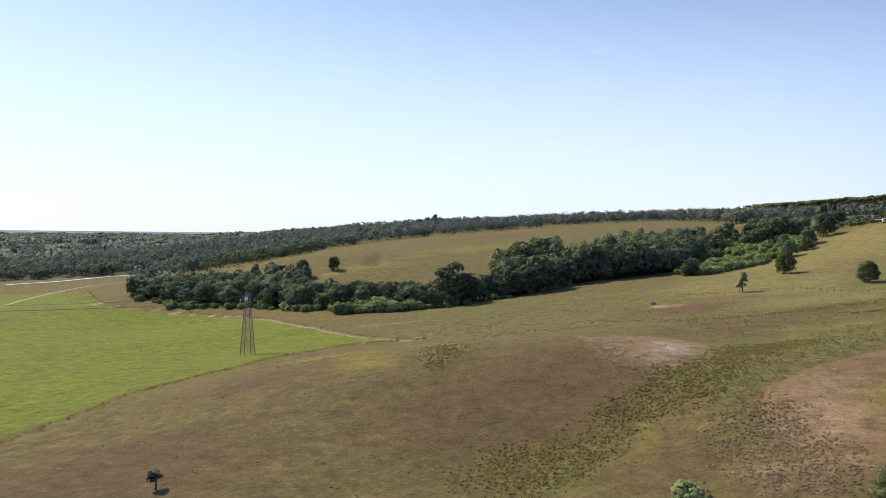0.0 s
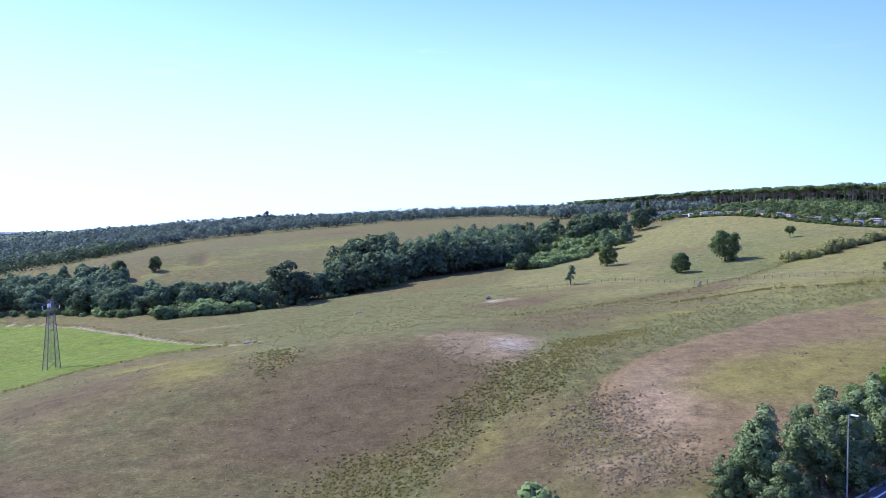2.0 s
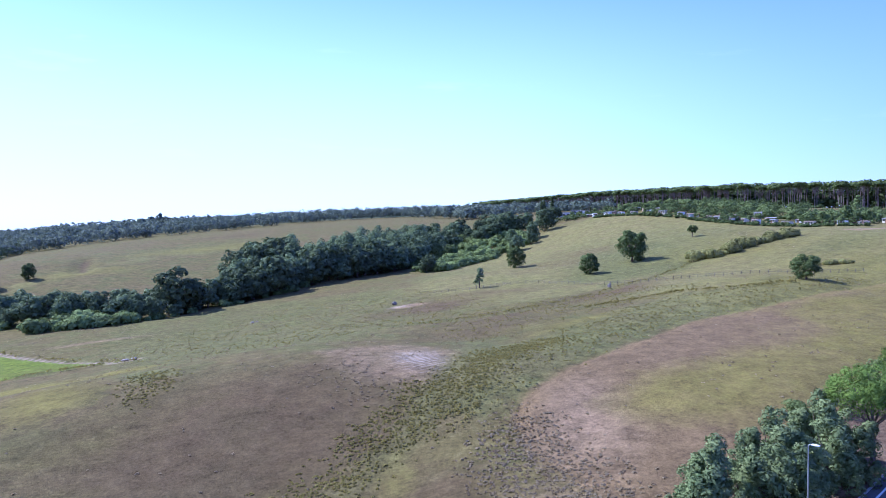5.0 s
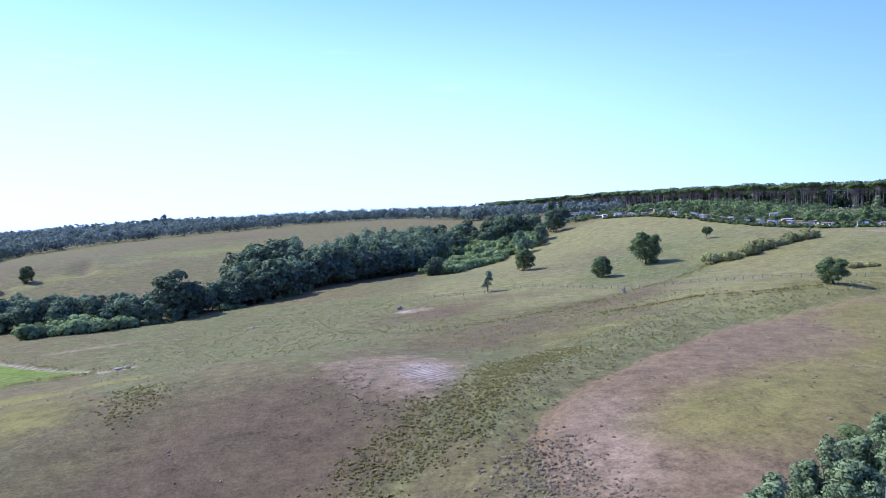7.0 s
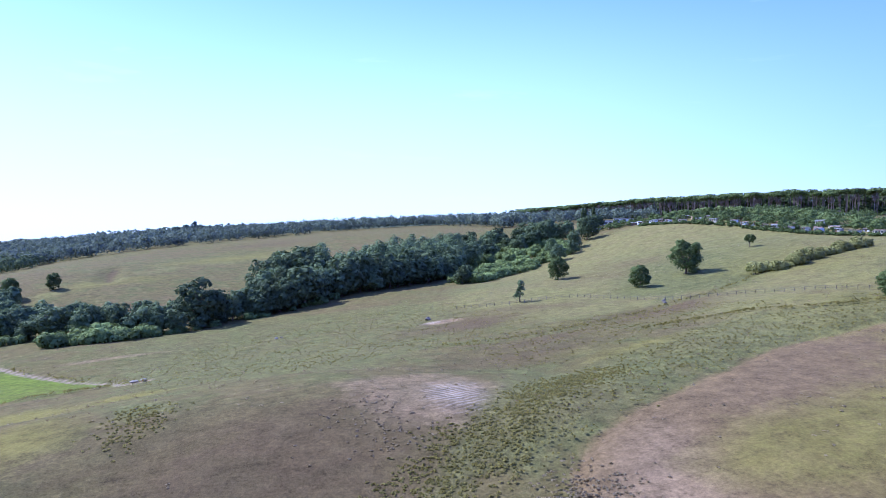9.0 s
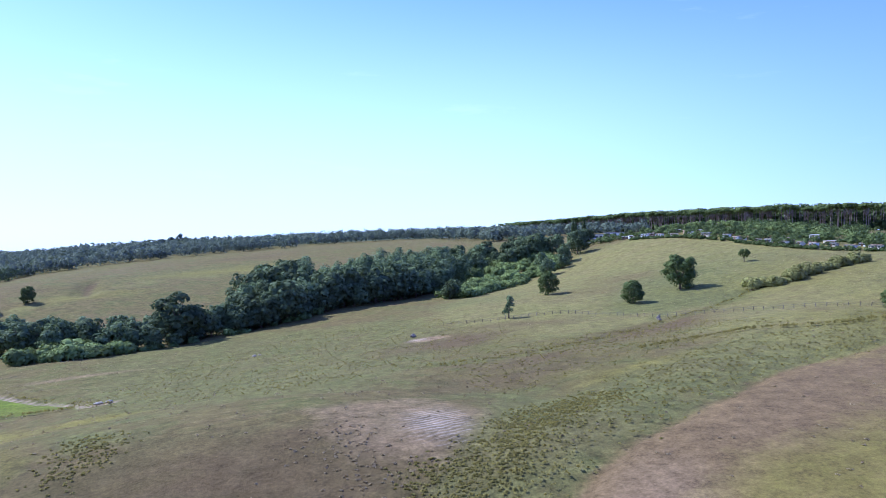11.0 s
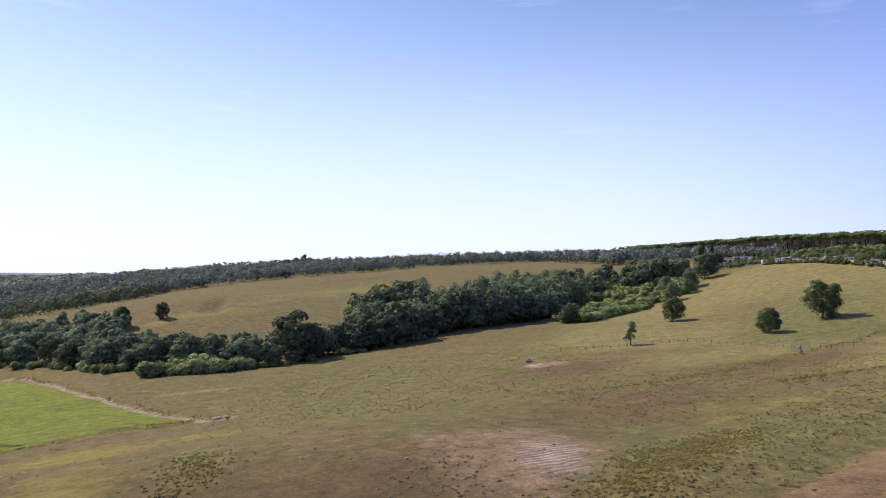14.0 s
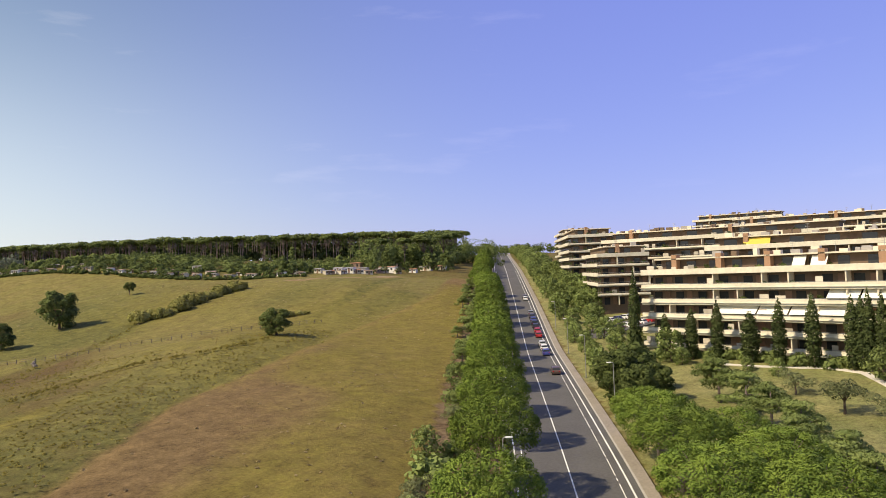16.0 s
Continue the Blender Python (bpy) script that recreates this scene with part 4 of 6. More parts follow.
random.seed(11)
WOOD_EDGE = [(-190, 455), (-150, 425), (-98, 402), (-66, 362), (-34, 345), (-4, 337), (18, 356), (45, 364), (67, 380), (102, 398), (140, 436)]
for i in range(120):
    x, y = along(WOOD_EDGE, (i + 0.5) / 120)
    x, y = x + random.uniform(-3, 3), y + random.uniform(1, 9)
    s = random.choice((0.45, 0.55, 0.7, 0.8, 0.95, 1.1))
    if x > 36:
        s = random.uniform(0.9, 1.7)
    plant("wood_tree", x, y, s, wide=random.uniform(0.95, 1.25), label="dark leafy tree at the edge of the valley wood", group="trees at the wood's edge", name="wood_tree")
plant("wood_tree", 5.5, 352.0, 1.75, 0, label="tall round tree rising above the valley wood", name="wood_tree", wide=1.25)
inner = []
for i in range(60):
    x, y = along(WOOD_EDGE[3:], random.random())
    x, y = x - random.uniform(-4, 6), y + random.uniform(10, 26)
    if x > 30:
        inner.append((x, y, random.uniform(14, 23), random.uniform(9, 14)))
for i in range(120):
    t = random.random()
    inner.append((62 + 95 * t + random.uniform(-10, 10), 402 + 62 * t + random.uniform(-8, 34), random.uniform(14, 25), random.uniform(9, 16)))
for i in range(50):
    x, y = along([(-88, 420), (-75, 392), (-40, 368), (0, 366)], random.random())
    inner.append((x + random.uniform(-6, 6), y + random.uniform(-4, 18), random.uniform(6, 10.5), random.uniform(6, 11)))
for i in range(130):
    x, y = along([(-176, 456), (-150, 444), (-120, 436), (-100, 440), (-85, 415)], random.random())
    inner.append((x + random.uniform(-10, 10), y + random.uniform(-8, 22), random.uniform(6, 11), random.uniform(7, 12)))
for i in range(95):
    x, y = along([(-190, 452), (-150, 422), (-98, 398), (-64, 356), (-34, 342), (-8, 335), (22, 354), (45, 362), (67, 378)], random.random())
    plant("shrub", x + random.uniform(-2, 2), y + random.uniform(-2, 4), random.uniform(0.6, 1.5), label="pale green bramble at the wood's foot", category="shrub", group="brambles at the wood's foot", name="bramble")
for i in range(40):
    x, y = along([(-44, 334), (-28, 330), (-16, 333)], random.random())
    plant("shrub", x + random.uniform(-3, 3), y + random.uniform(-1, 10), random.uniform(1.0, 2.3), label="pale green bramble at the wood's foot", category="shrub", group="brambles at the wood's foot", name="bramble")
for x, y, s in ((14, 358, 0.9), (20, 362, 0.75), (26, 362, 1.0), (32, 366, 1.25), (38, 364, 1.1), (30, 374, 1.35), (40, 376, 1.5), (22, 372, 1.0), (46, 370, 1.2), (12, 366, 0.85), (36, 388, 1.5), (40, 398, 1.8), (34, 404, 1.75), (46, 408, 1.95), (52, 400, 2.0), (58, 412, 2.0), (44, 420, 1.85), (52, 426, 1.9)):
    plant("wood_tree", x, y, s, label="leafy tree at the foot of the tall wood", group="trees at the wood's edge", name="wood_tree")
# scrub on the slope east of the wood
for i in range(270):
    t, q = random.random(), random.random()
    x, y = 122 + 88 * t + 14 * q, 368 + 56 * t + 96 * q
    plant("shrub", x, y, random.uniform(0.8, 1.9), label="green scrub bush on the slope", category="shrub", group="scrub on the slope", name="scrub_bush")
for i in range(30):
    x, y = 160 + 70 * random.random(), 470 + 50 * random.random()
    plant("wood_tree", x, y, random.uniform(0.8, 1.25), label="leafy tree among the scrub", group="trees among the scrub", name="wood_tree")
for x, y, s in ((188, 408, 0.85), (202, 418, 0.7), (124, 378, 0.75), (128, 384, 0.8), (210, 432, 0.95), (200, 440, 0.8)):
    plant("wood_tree", x, y, s, label="leafy tree among the scrub", group="trees among the scrub", name="wood_tree")
for x, y in ((262, 520), (266, 524), (270, 519)):
    plant("cypress", x, y, 1.25, label="slim dark cypress beside the white buildings", group="cypresses on the hill", name="cypress_tree")


for x, y, s in ((226, 446, 1.25), (213, 474, 1.4), (206, 478, 1.2), (220, 470, 1.1), (232, 462, 0.8), (232, 500, 0.7), (238, 496, 0.85), (243, 505, 0.75), (250, 498, 0.8), (256, 506, 0.65), (262, 500, 0.9), (268, 508, 0.7), (226, 508, 0.8), (246, 486, 0.6), (215, 500, 0.85)):
    plant("wood_tree", x, y, s, label="leafy tree before the white halls", group="trees before the halls", name="wood_tree")


# ---- far woods, as one growth each ----
def forest(name, places, leaf, per, material, label, seed, shape="oak", flat=0.3, deep=0.84, up=0.0, knobs=8, rounded=True):
    """Many crowns in one mesh: places are rows of x, y, height, width."""
    rng = np.random.default_rng(seed)
    vs, fs, ns, k = [], [], [], 0
    places = np.array(places)
    zs = heights(places[:, 0], places[:, 1])
    for (x, y, h, w), z in zip(places, zs):
        r = w / 2
        if shape == "umbrella":
            cl = [(r * 0.55 * math.cos(a), r * 0.55 * math.sin(a), h * rng.uniform(0.86, 0.93), r * 0.6, r * 0.6, h * 0.075) for a in rng.uniform(0, 6.28, 4)]
        else:
            cl = [(0, 0, h * 0.45, r * 0.72, r * 0.72, h * 0.40)]
            cl += [(r * 0.66 * math.cos(e) * math.cos(a), r * 0.66 * math.cos(e) * math.sin(a), h * (0.42 + 0.44 * math.sin(e)), r * q, r * q, min(r * q, h * 0.26))
                   for a, e, q in zip(rng.uniform(0, 6.28, knobs), np.arcsin(rng.uniform(-0.2, 1.0, knobs)), rng.uniform(0.24, 0.42, knobs))]
        v, f, nn = leaf_cloud(rng, cl, leaf, per, flat, 0.3, deep, up=up)
        ns.append(nn)
        vs.append(v + [x, y, z])
        fs.append(f + k)
        k += len(v)
    ob = put_mesh(name, np.concatenate(vs).tolist(), np.concatenate(fs).tolist(), material, normals=np.concatenate(ns) if rounded else None)
    return tagged(ob, label, "forest", kind="stuff")


forest("valley_wood", inner, 0.56, 640, M_WOOD, "dense rounded crowns inside the valley wood", 41)
rg = np.random.default_rng(5)
far = []
while len(far) < 3600:
    x, y = rg.uniform(-480, 400), rg.uniform(500, 1250)
    field = -190 < x < 230 and y < 640 + 0.55 * (x + 150) * (x > -150) and y < 800
    open_left = x < -205 and y < 642
    if field or open_left or (x < -330 and rg.random() < 0.35) or (x > 170 and y < 620):
        continue
    far.append((x, y, rg.uniform(6, 13), rg.uniform(8, 17)))
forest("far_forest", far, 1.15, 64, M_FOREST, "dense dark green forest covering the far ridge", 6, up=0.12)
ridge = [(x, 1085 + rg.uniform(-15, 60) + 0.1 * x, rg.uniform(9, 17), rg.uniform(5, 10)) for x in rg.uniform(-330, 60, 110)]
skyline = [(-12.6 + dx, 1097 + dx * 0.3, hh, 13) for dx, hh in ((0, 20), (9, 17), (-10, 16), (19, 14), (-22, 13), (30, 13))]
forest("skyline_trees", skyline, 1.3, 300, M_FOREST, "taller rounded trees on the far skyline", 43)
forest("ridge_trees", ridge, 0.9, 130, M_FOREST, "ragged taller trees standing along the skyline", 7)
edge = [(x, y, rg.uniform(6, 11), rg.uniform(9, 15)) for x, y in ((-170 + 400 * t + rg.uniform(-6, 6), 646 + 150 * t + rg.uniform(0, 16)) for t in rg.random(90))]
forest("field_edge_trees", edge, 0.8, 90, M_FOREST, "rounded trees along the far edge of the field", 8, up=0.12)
vall = []
while len(vall) < 620:
    x, y = rg.uniform(-520, -110), rg.uniform(520, 760)
    if y > (648 if x < -215 else 590 if x < -160 else 560) or (x > -200 and rg.random() < 0.2):
        vall.append((x, y, rg.uniform(6, 11), rg.uniform(8, 13)))
forest("valley_trees", vall, 0.9, 90, M_WOOD, "dark trees filling the valley beyond the crop field", 9)

plain = []
for i in range(620):
    a, d = math.radians(rg.uniform(-42, 2)), rg.uniform(1100, 3300)
    plain.append((math.sin(a) * d, math.cos(a) * d, rg.uniform(6, 13), rg.uniform(40, 120)))
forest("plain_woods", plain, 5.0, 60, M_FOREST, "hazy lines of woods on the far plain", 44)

# pine wood on the hill: front trees one by one, the rest as one growth
random.seed(21)
PINE_FRONT = [(424, 1050), (415, 800), (410, 640), (425, 520), (480, 430), (545, 345), (572, 325)]


def tall(x, y):
    """The pine wood is taller towards the road."""
    return float(np.interp(y, (300, 345, 388, 430, 470, 520, 640, 800), (1.22, 1.22, 1.19, 1.13, 1.10, 1.06, 1.03, 1.07)))


for i in range(140):
    t = (i + 0.5) / 140
    x, y = along(PINE_FRONT, t)
    plant("stone_pine", x + random.uniform(0, 14), y + random.uniform(-3, 10), random.uniform(0.82, 0.95) * tall(x, y), label="tall umbrella pine with a bare trunk in the pine wood", group="front row of the pine wood", name="umbrella_pine")
deep, trunks = [], ([], [])
for i in range(2000):
    x, y = along(PINE_FRONT, random.random())
    q = random.random() * 150 + 10
    grow = tall(x, y)
    x, y = x + q * 0.85, y + q * 0.5
    deep.append((x, y, random.uniform(16.5, 19.5) * grow, random.uniform(9, 14)))
    if q < 120:
        z = hz(x, y)
        tube(trunks[0], trunks[1], [(x, y, z - 0.3), (x + random.uniform(-0.5, 0.5), y, z + 8), (x, y, z + 15.5 * grow)], [0.32, 0.26, 0.18], 4, False)
forest("pine_wood_canopy", deep, 0.95, 60, M_PINEWOOD, "flat dark green canopy of the pine wood", 10, "umbrella")
tagged(put_mesh("pine_wood_trunks", trunks[0], trunks[1], M_PINEBARK), "many bare reddish trunks inside the pine wood", "forest", kind="stuff")
# added dark leaf mass behind the trunks, in place of the wood's inner shade
under = []
for i in range(1900):
    x, y = along(PINE_FRONT, random.random())
    q = random.uniform(14, 170)
    grow = tall(x, y)
    under.append((x + q * 0.85, y + q * 0.5, (random.uniform(12.5, 16.5) if q > 38 else random.uniform(4, 9)) * grow, random.uniform(8, 12)))
forest("pine_wood_undergrowth", under, 1.7, 44, M_CYPRESS, "dark leafy backing standing in for the shade between the pine trunks", 13)
# green growth between the sheds and the pine wood
GARDEN = [(236, 470), (258, 436), (266, 404), (270, 372), (269, 347), (266, 318), (266, 296), (276, 274), (290, 262), (312, 252), (347, 247), (400, 238), (450, 222)]
mixd = []
for i in range(520):
    t = random.random() ** 0.75
    x, y = along(GARDEN, t)
    q = random.uniform(4, 70)
    low = t < 0.62 and q > 22
    mixd.append((x + q * 0.8 + random.uniform(-6, 6), y + q * 0.6, random.choice((1.2, 1.6, 2.2)) if low else random.choice((2.0, 3.0, 4.5)) if t < 0.5 else random.choice((2.5, 3, 4, 5, 6.5, 9)) if x < 312 else random.choice((3, 5, 7, 9, 11, 12.5)), random.uniform(3.5, 8) if x < 312 else random.uniform(5, 10)))
forest("garden_trees", [q for q in mixd if q[0] <= 300], 0.55, 130, M_OAK, "mixed garden trees among sheds below the pine wood", 12)
forest("bright_trees", [(q[0], q[1], q[2] * 1.35 + 1.0, q[3] * 1.2) for q in mixd if q[0] > 300 and q[1] > 275 - 0.12 * (q[0] - 300)], 0.5, 190, M_SCRUB, "light green leafy trees behind the huts", 45)


bush = []
for i in range(330):
    x, y = along(GARDEN, random.random())
    bush.append((x + random.uniform(1, 24), y + random.uniform(0, 18), random.uniform(1.4, 4.5), random.uniform(2.5, 6)))
for i in range(240):
    x, y = along(GARDEN[1:9], random.random())
    bush.append((x + random.uniform(-2.5, 1.0), y + random.uniform(-1.5, 1.0), random.uniform(0.7, 1.7), random.uniform(1.4, 3.2)))
for i in range(260):
    x, y = along(GARDEN, random.uniform(0.25, 0.95))
    q = random.uniform(40, 150)
    bush.append((x + 0.8 * q, y + 0.6 * q, random.uniform(2.0, 5.5), random.uniform(4, 9)))
bush = [q for q in bush if not (q[0] > 288 and q[1] < 274 - 0.15 * (q[0] - 300) and random.random() < 0.8)]
forest("garden_bushes", bush, 0.42, 80, M_OAK, "dark bushes and hedges among the garden sheds", 14)
for x, y, s in ((392, 261, 0.95), (397, 258, 0.9), (420, 263, 1.0), (384, 269, 0.92), (442, 269, 1.0), (405, 268, 0.98), (376, 280, 0.9)):
    plant("stone_pine", x, y, s, label="broad umbrella pine near the crest of the road", group="pines at the crest", name="umbrella_pine", wide=1.5)


grove = []
for i in range(150):
    u, v = random.uniform(730, 840), random.uniform(-90, 110)
    x, y, _ = at_road(u, v)
    grove.append((x, y, random.uniform(6, 13), random.uniform(8, 14)))
for i in range(90):
    x, y, _ = at_road(random.uniform(325, 480), random.uniform(-75, -17))
    grove.append((x, y, random.uniform(6, 14), random.uniform(7, 13)))
forest("crest_grove", grove, 0.9, 90, M_OAK, "dark trees closing the road's far crest", 46)


# ---- weeds and tussocks on the pasture ----
def weeds():
    rng = np.random.default_rng(3)

    def in_outline(poly, n):
        """n random points inside an outline."""
        px, py = [q[0] for q in poly], [q[1] for q in poly]
        out = []
        while len(out) < n:
            x, y = rng.uniform(min(px), max(px), 4 * n), rng.uniform(min(py), max(py), 4 * n)
            k = inside(x, y, poly) & (np.sin(x * 0.9 + 2 * np.sin(y * 0.5)) + np.cos(y * 0.8 + x * 0.3) + rng.uniform(-1, 1.6, len(x)) > 0)
            out += list(zip(x[k], y[k]))
        return out[:n]

    swale = [(2, 99), (8, 108), (18, 109), (26, 117), (33, 123), (38, 128), (44, 131), (50, 138), (60, 147), (72, 153), (78, 148), (62, 138), (50, 126), (41, 115), (32, 111), (27, 108), (22, 101), (10, 90)]
    behind = [(46, 114), (55, 121), (74, 132), (99, 146), (126, 155), (150, 160), (187, 176), (184, 186), (160, 183), (143, 174), (128, 176), (105, 172), (80, 160), (60, 148), (48, 136), (40, 126)]
    rough = [(38, 104), (46.5, 111), (51, 108), (48, 96), (50, 87), (48, 80), (38, 80), (36, 92)]
    tuft = [(-5, 139), (-2, 158), (5, 154), (4, 143)]
    sandy = [(26, 128), (27, 142), (33, 146), (36, 131), (33, 124)]
    meadow = [(-18, 240), (10, 300), (60, 320), (95, 300), (100, 240), (62, 205), (30, 190), (0, 215)]
    slope = [(60, 160), (105, 178), (140, 180), (140, 225), (95, 225), (60, 200)]
    rows = []
    for poly, n, lo, hi in ((swale, 3000, 0.06, 0.15), (behind, 1300, 0.06, 0.15), (tuft, 260, 0.07, 0.16), (meadow, 1500, 0.08, 0.22), (slope, 900, 0.06, 0.18)):
        rows += [(x + rng.normal(0, 1.6), y + rng.normal(0, 1.6), rng.uniform(lo, hi), rng.uniform(0.25, 0.75)) for x, y in in_outline(poly, n)]
    forest("pasture_weeds", rows, 0.16, 9, M_WEED, "yellowish green weeds and tussocks in the hollows", 31, flat=1.0, deep=0.4, knobs=3, rounded=False)
    rows = []
    for poly, n in ((rough, 1300), (sandy, 120)):
        rows += [(x + rng.normal(0, 2.2), y + rng.normal(0, 2.2), rng.uniform(0.04, 0.11), rng.uniform(0.3, 0.75)) for x, y in in_outline(poly, n)]
    n = 9000
    x, y = rng.uniform(-70, 330, n), rng.uniform(72, 330, n)
    v = (x - ROAD_O[0]) * ROAD_N[0] + (y - ROAD_O[1]) * ROAD_N[1]
    crop = inside(x, y, [(-8, 232), (-62, 308), (-150, 408), (-420, 500), (-420, 0), (-77, 126), (-58, 200), (-30, 234)])
    keep = (v < -11) & ~crop & (rng.random(n) < 0.18 + 0.4 * (np.sin(x * 0.07 + 2 * np.sin(y * 0.04)) * np.cos(y * 0.09) > 0.3))
    rows += [(a, b, rng.uniform(0.06, 0.17), rng.uniform(0.3, 0.8)) for a, b in zip(x[keep], y[keep])]
    forest("dry_tufts", rows, 0.17, 7, M_GRASS, "scattered dry brown tufts over the pasture", 33, flat=1.0, deep=0.4, knobs=3, rounded=False)
    rows = []
    for line, k, off in ((FURROW, 130, 1.2), (BANK, 170, 1.5), (TRACK, 220, 2.6), (DITCH, 160, 0.9)):
        for i in range(k):
            a, b = along(line, random.random())
            rows.append((a + random.gauss(0, off * 0.35) + off * 0.6, b + random.gauss(0, off * 0.35), random.uniform(0.25, 0.6), random.uniform(0.6, 1.4)))
    forest("ditch_grass", rows, 0.2, 12, M_WEED, "rough dark grass along the ditch and the track", 32, rounded=False)


random.seed(17)
weeds()


# ---- pylon and its lines ----
PY_SIZE = 0.938


def pylon(x, y, turn, label):
    root = empty("pylon", pose(x, y, hz(x, y), 0, 0, turn) @ Matrix.Diagonal((PY_SIZE * 0.78, PY_SIZE * 0.78, PY_SIZE, 1)), label, "pylon", "power line")
    h, b, t = 21.5, 2.5, 0.75
    legs = [(-1, -1), (1, -1), (1, 1), (-1, 1)]

    def corner(k, z):
        w = b + (t - b) * min(z / h, 1)
        return (legs[k][0] * w, legs[k][1] * w, z)

    for k in range(4):
        v, f = [], []
        tube(v, f, [corner(k, -0.5), corner(k, h * 0.5), corner(k, h)], [0.16, 0.14, 0.11], 5)
        put_mesh("leg", v, f, M_PYLON, root)
    zs = [0.4, 3.6, 6.6, 9.4, 12.0, 14.4, 16.6, 18.6, 20.3, 21.4]
    for z0, z1 in zip(zs[:-1], zs[1:]):
        for k in range(4):
            j = (k + 1) % 4
            v, f = [], []
            tube(v, f, [corner(k, z0), corner(j, z1)], [0.06, 0.06], 4)
            tube(v, f, [corner(j, z0), corner(k, z1)], [0.06, 0.06], 4)
            tube(v, f, [corner(k, z1), corner(j, z1)], [0.055, 0.055], 4)
            put_mesh("brace", v, f, M_PYLON, root)
    for s in (-1, 1):
        for q in (-0.5, 0.5):
            v, f = [], []
            tube(v, f, [(0.7 * s, q, 19.6), (3.2 * s, q * 0.3, 19.6)], [0.08, 0.06], 4)
            put_mesh("cross_arm", v, f, M_PYLON, root)
            v, f = [], []
            tube(v, f, [(0.7 * s, q, 21.2), (3.2 * s, q * 0.3, 19.6)], [0.07, 0.05], 4)
            put_mesh("arm_strut", v, f, M_PYLON, root)
    for s, z in ((-3.2, 19.5), (3.2, 19.5), (0.0, 21.4)):
        bm = bmesh.new()
        for i in range(5):
            bmesh.ops.create_cone(bm, cap_ends=True, segments=8, radius1=0.16, radius2=0.10, depth=0.16, matrix=Matrix.Translation((s, 0, z - 0.15 - 0.2 * i)))
        part("insulator", bm, M_WHITE, root, "pale insulator string")
    bm = boxed(-1.6, -0.4, -1.0, -0.7, 19.0, 20.2, 0.03)
    part("sign_plate", bm, M_WHITE, root, "white box near the top")
    return root


PY = (-62.5, 241.0)
pylon(PY[0], PY[1], 35, "tall lattice steel pylon standing in the crop field")
for off in (-3.2 * 0.78 * PY_SIZE, 0.0, 3.2 * 0.78 * PY_SIZE):
    for sgn in (-1,):
        v, f = [], []
        c, s = math.cos(radians(35)), math.sin(radians(35))
        x0, y0, z0 = PY[0] + off * c, PY[1] + off * s, hz(*PY) + (18.5 if off else 20.4) * PY_SIZE
        pts = []
        for i in range(25):
            t = i / 24
            x, y = x0 - 330 * t, y0 + 20 * t
            pts.append((x, y, z0 - 3 * t - 20 * t * (1 - t)))
        tube(v, f, pts, [0.045] * len(pts), 5, False)
        tagged(put_mesh("power_cable", v, f, M_CABLE), "thin sagging power cable over the crop field", "cable", "power cables")


# ---- lamps ----
def street_lamp(u, v, height, arm, label):
    x, y, z = at_road(u, v)
    turn = -66.1
    root = empty("street_lamp", pose(x, y, z, 0, 0, turn), label, "street lamp", "lamps along the road")
    v_, f_ = [], []
    tube(v_, f_, [(0, 0, -0.4), (0, 0, 1.2), (0, 0, height)], [0.10, 0.08, 0.05], 10)
    put_mesh("pole", v_, f_, M_STEEL, root, smooth=False)
    v_, f_ = [], []
    tube(v_, f_, [(0, 0, height - 0.05), (arm * 0.5, 0, height + 0.06), (arm, 0, height + 0.08)], [0.05, 0.045, 0.04], 8)
    put_mesh("arm", v_, f_, M_STEEL, root)
    head = part("lamp_head", boxed(arm - 0.05 if arm > 0 else arm - 0.65, arm + 0.65 if arm > 0 else arm + 0.05, -0.15, 0.15, height + 0.02, height + 0.14, 0.04), M_WHITE, root, "flat pale lamp head")
    part("lens", boxed(arm + 0.05 if arm > 0 else arm - 0.55, arm + 0.55 if arm > 0 else arm - 0.05, -0.1, 0.1, height - 0.01, height + 0.03), M_LIGHT, head)
    part("base_plate", boxed(-0.2, 0.2, -0.2, 0.2, -0.02, 0.05, 0.01), M_STEEL, root)
    return root


for u in (-64, -32, 0):
    street_lamp(u, 0.05, 8.6, 0.3, "slim grey street lamp on the verge of the road")
for u in (-16, 41, 75, 108, 141):
    street_lamp(u, 17.0, 8.0, -0.35, "slim grey street lamp beside the pavement")


# ---- cars ----
def car_meshes():
    """Body, cabin glass, wheels of a small hatchback, x along its length."""
    prof = [(-2.0, 0.32), (-2.02, 0.62), (-1.92, 0.86), (-1.62, 0.95), (-1.28, 1.40), (-0.7, 1.48), (0.25, 1.45), (0.95, 0.98), (1.75, 0.82), (2.0, 0.62), (2.02, 0.34), (1.7, 0.24), (-1.75, 0.24)]
    v, f, n = [], [], len(prof)
    for y, k in ((-0.84, 1.0), (-0.80, 1.0), (0.80, 1.0), (0.84, 1.0)):
        for x, z in prof:
            inset = 0.12 if z > 1.2 else 0.0
            yy = math.copysign(abs(y) - inset - (0.04 if abs(y) > 0.82 else 0), y)
            v.append((x * (0.985 if abs(y) > 0.82 else 1), yy, z))
    for r in range(3):
        for i in range(n):
            a, b = r * n + i, r * n + (i + 1) % n
            f.append((a, a + n, b + n, b)[::-1])
    f += [tuple(range(n)), tuple(reversed(range(3 * n, 4 * n)))]
    return v, f


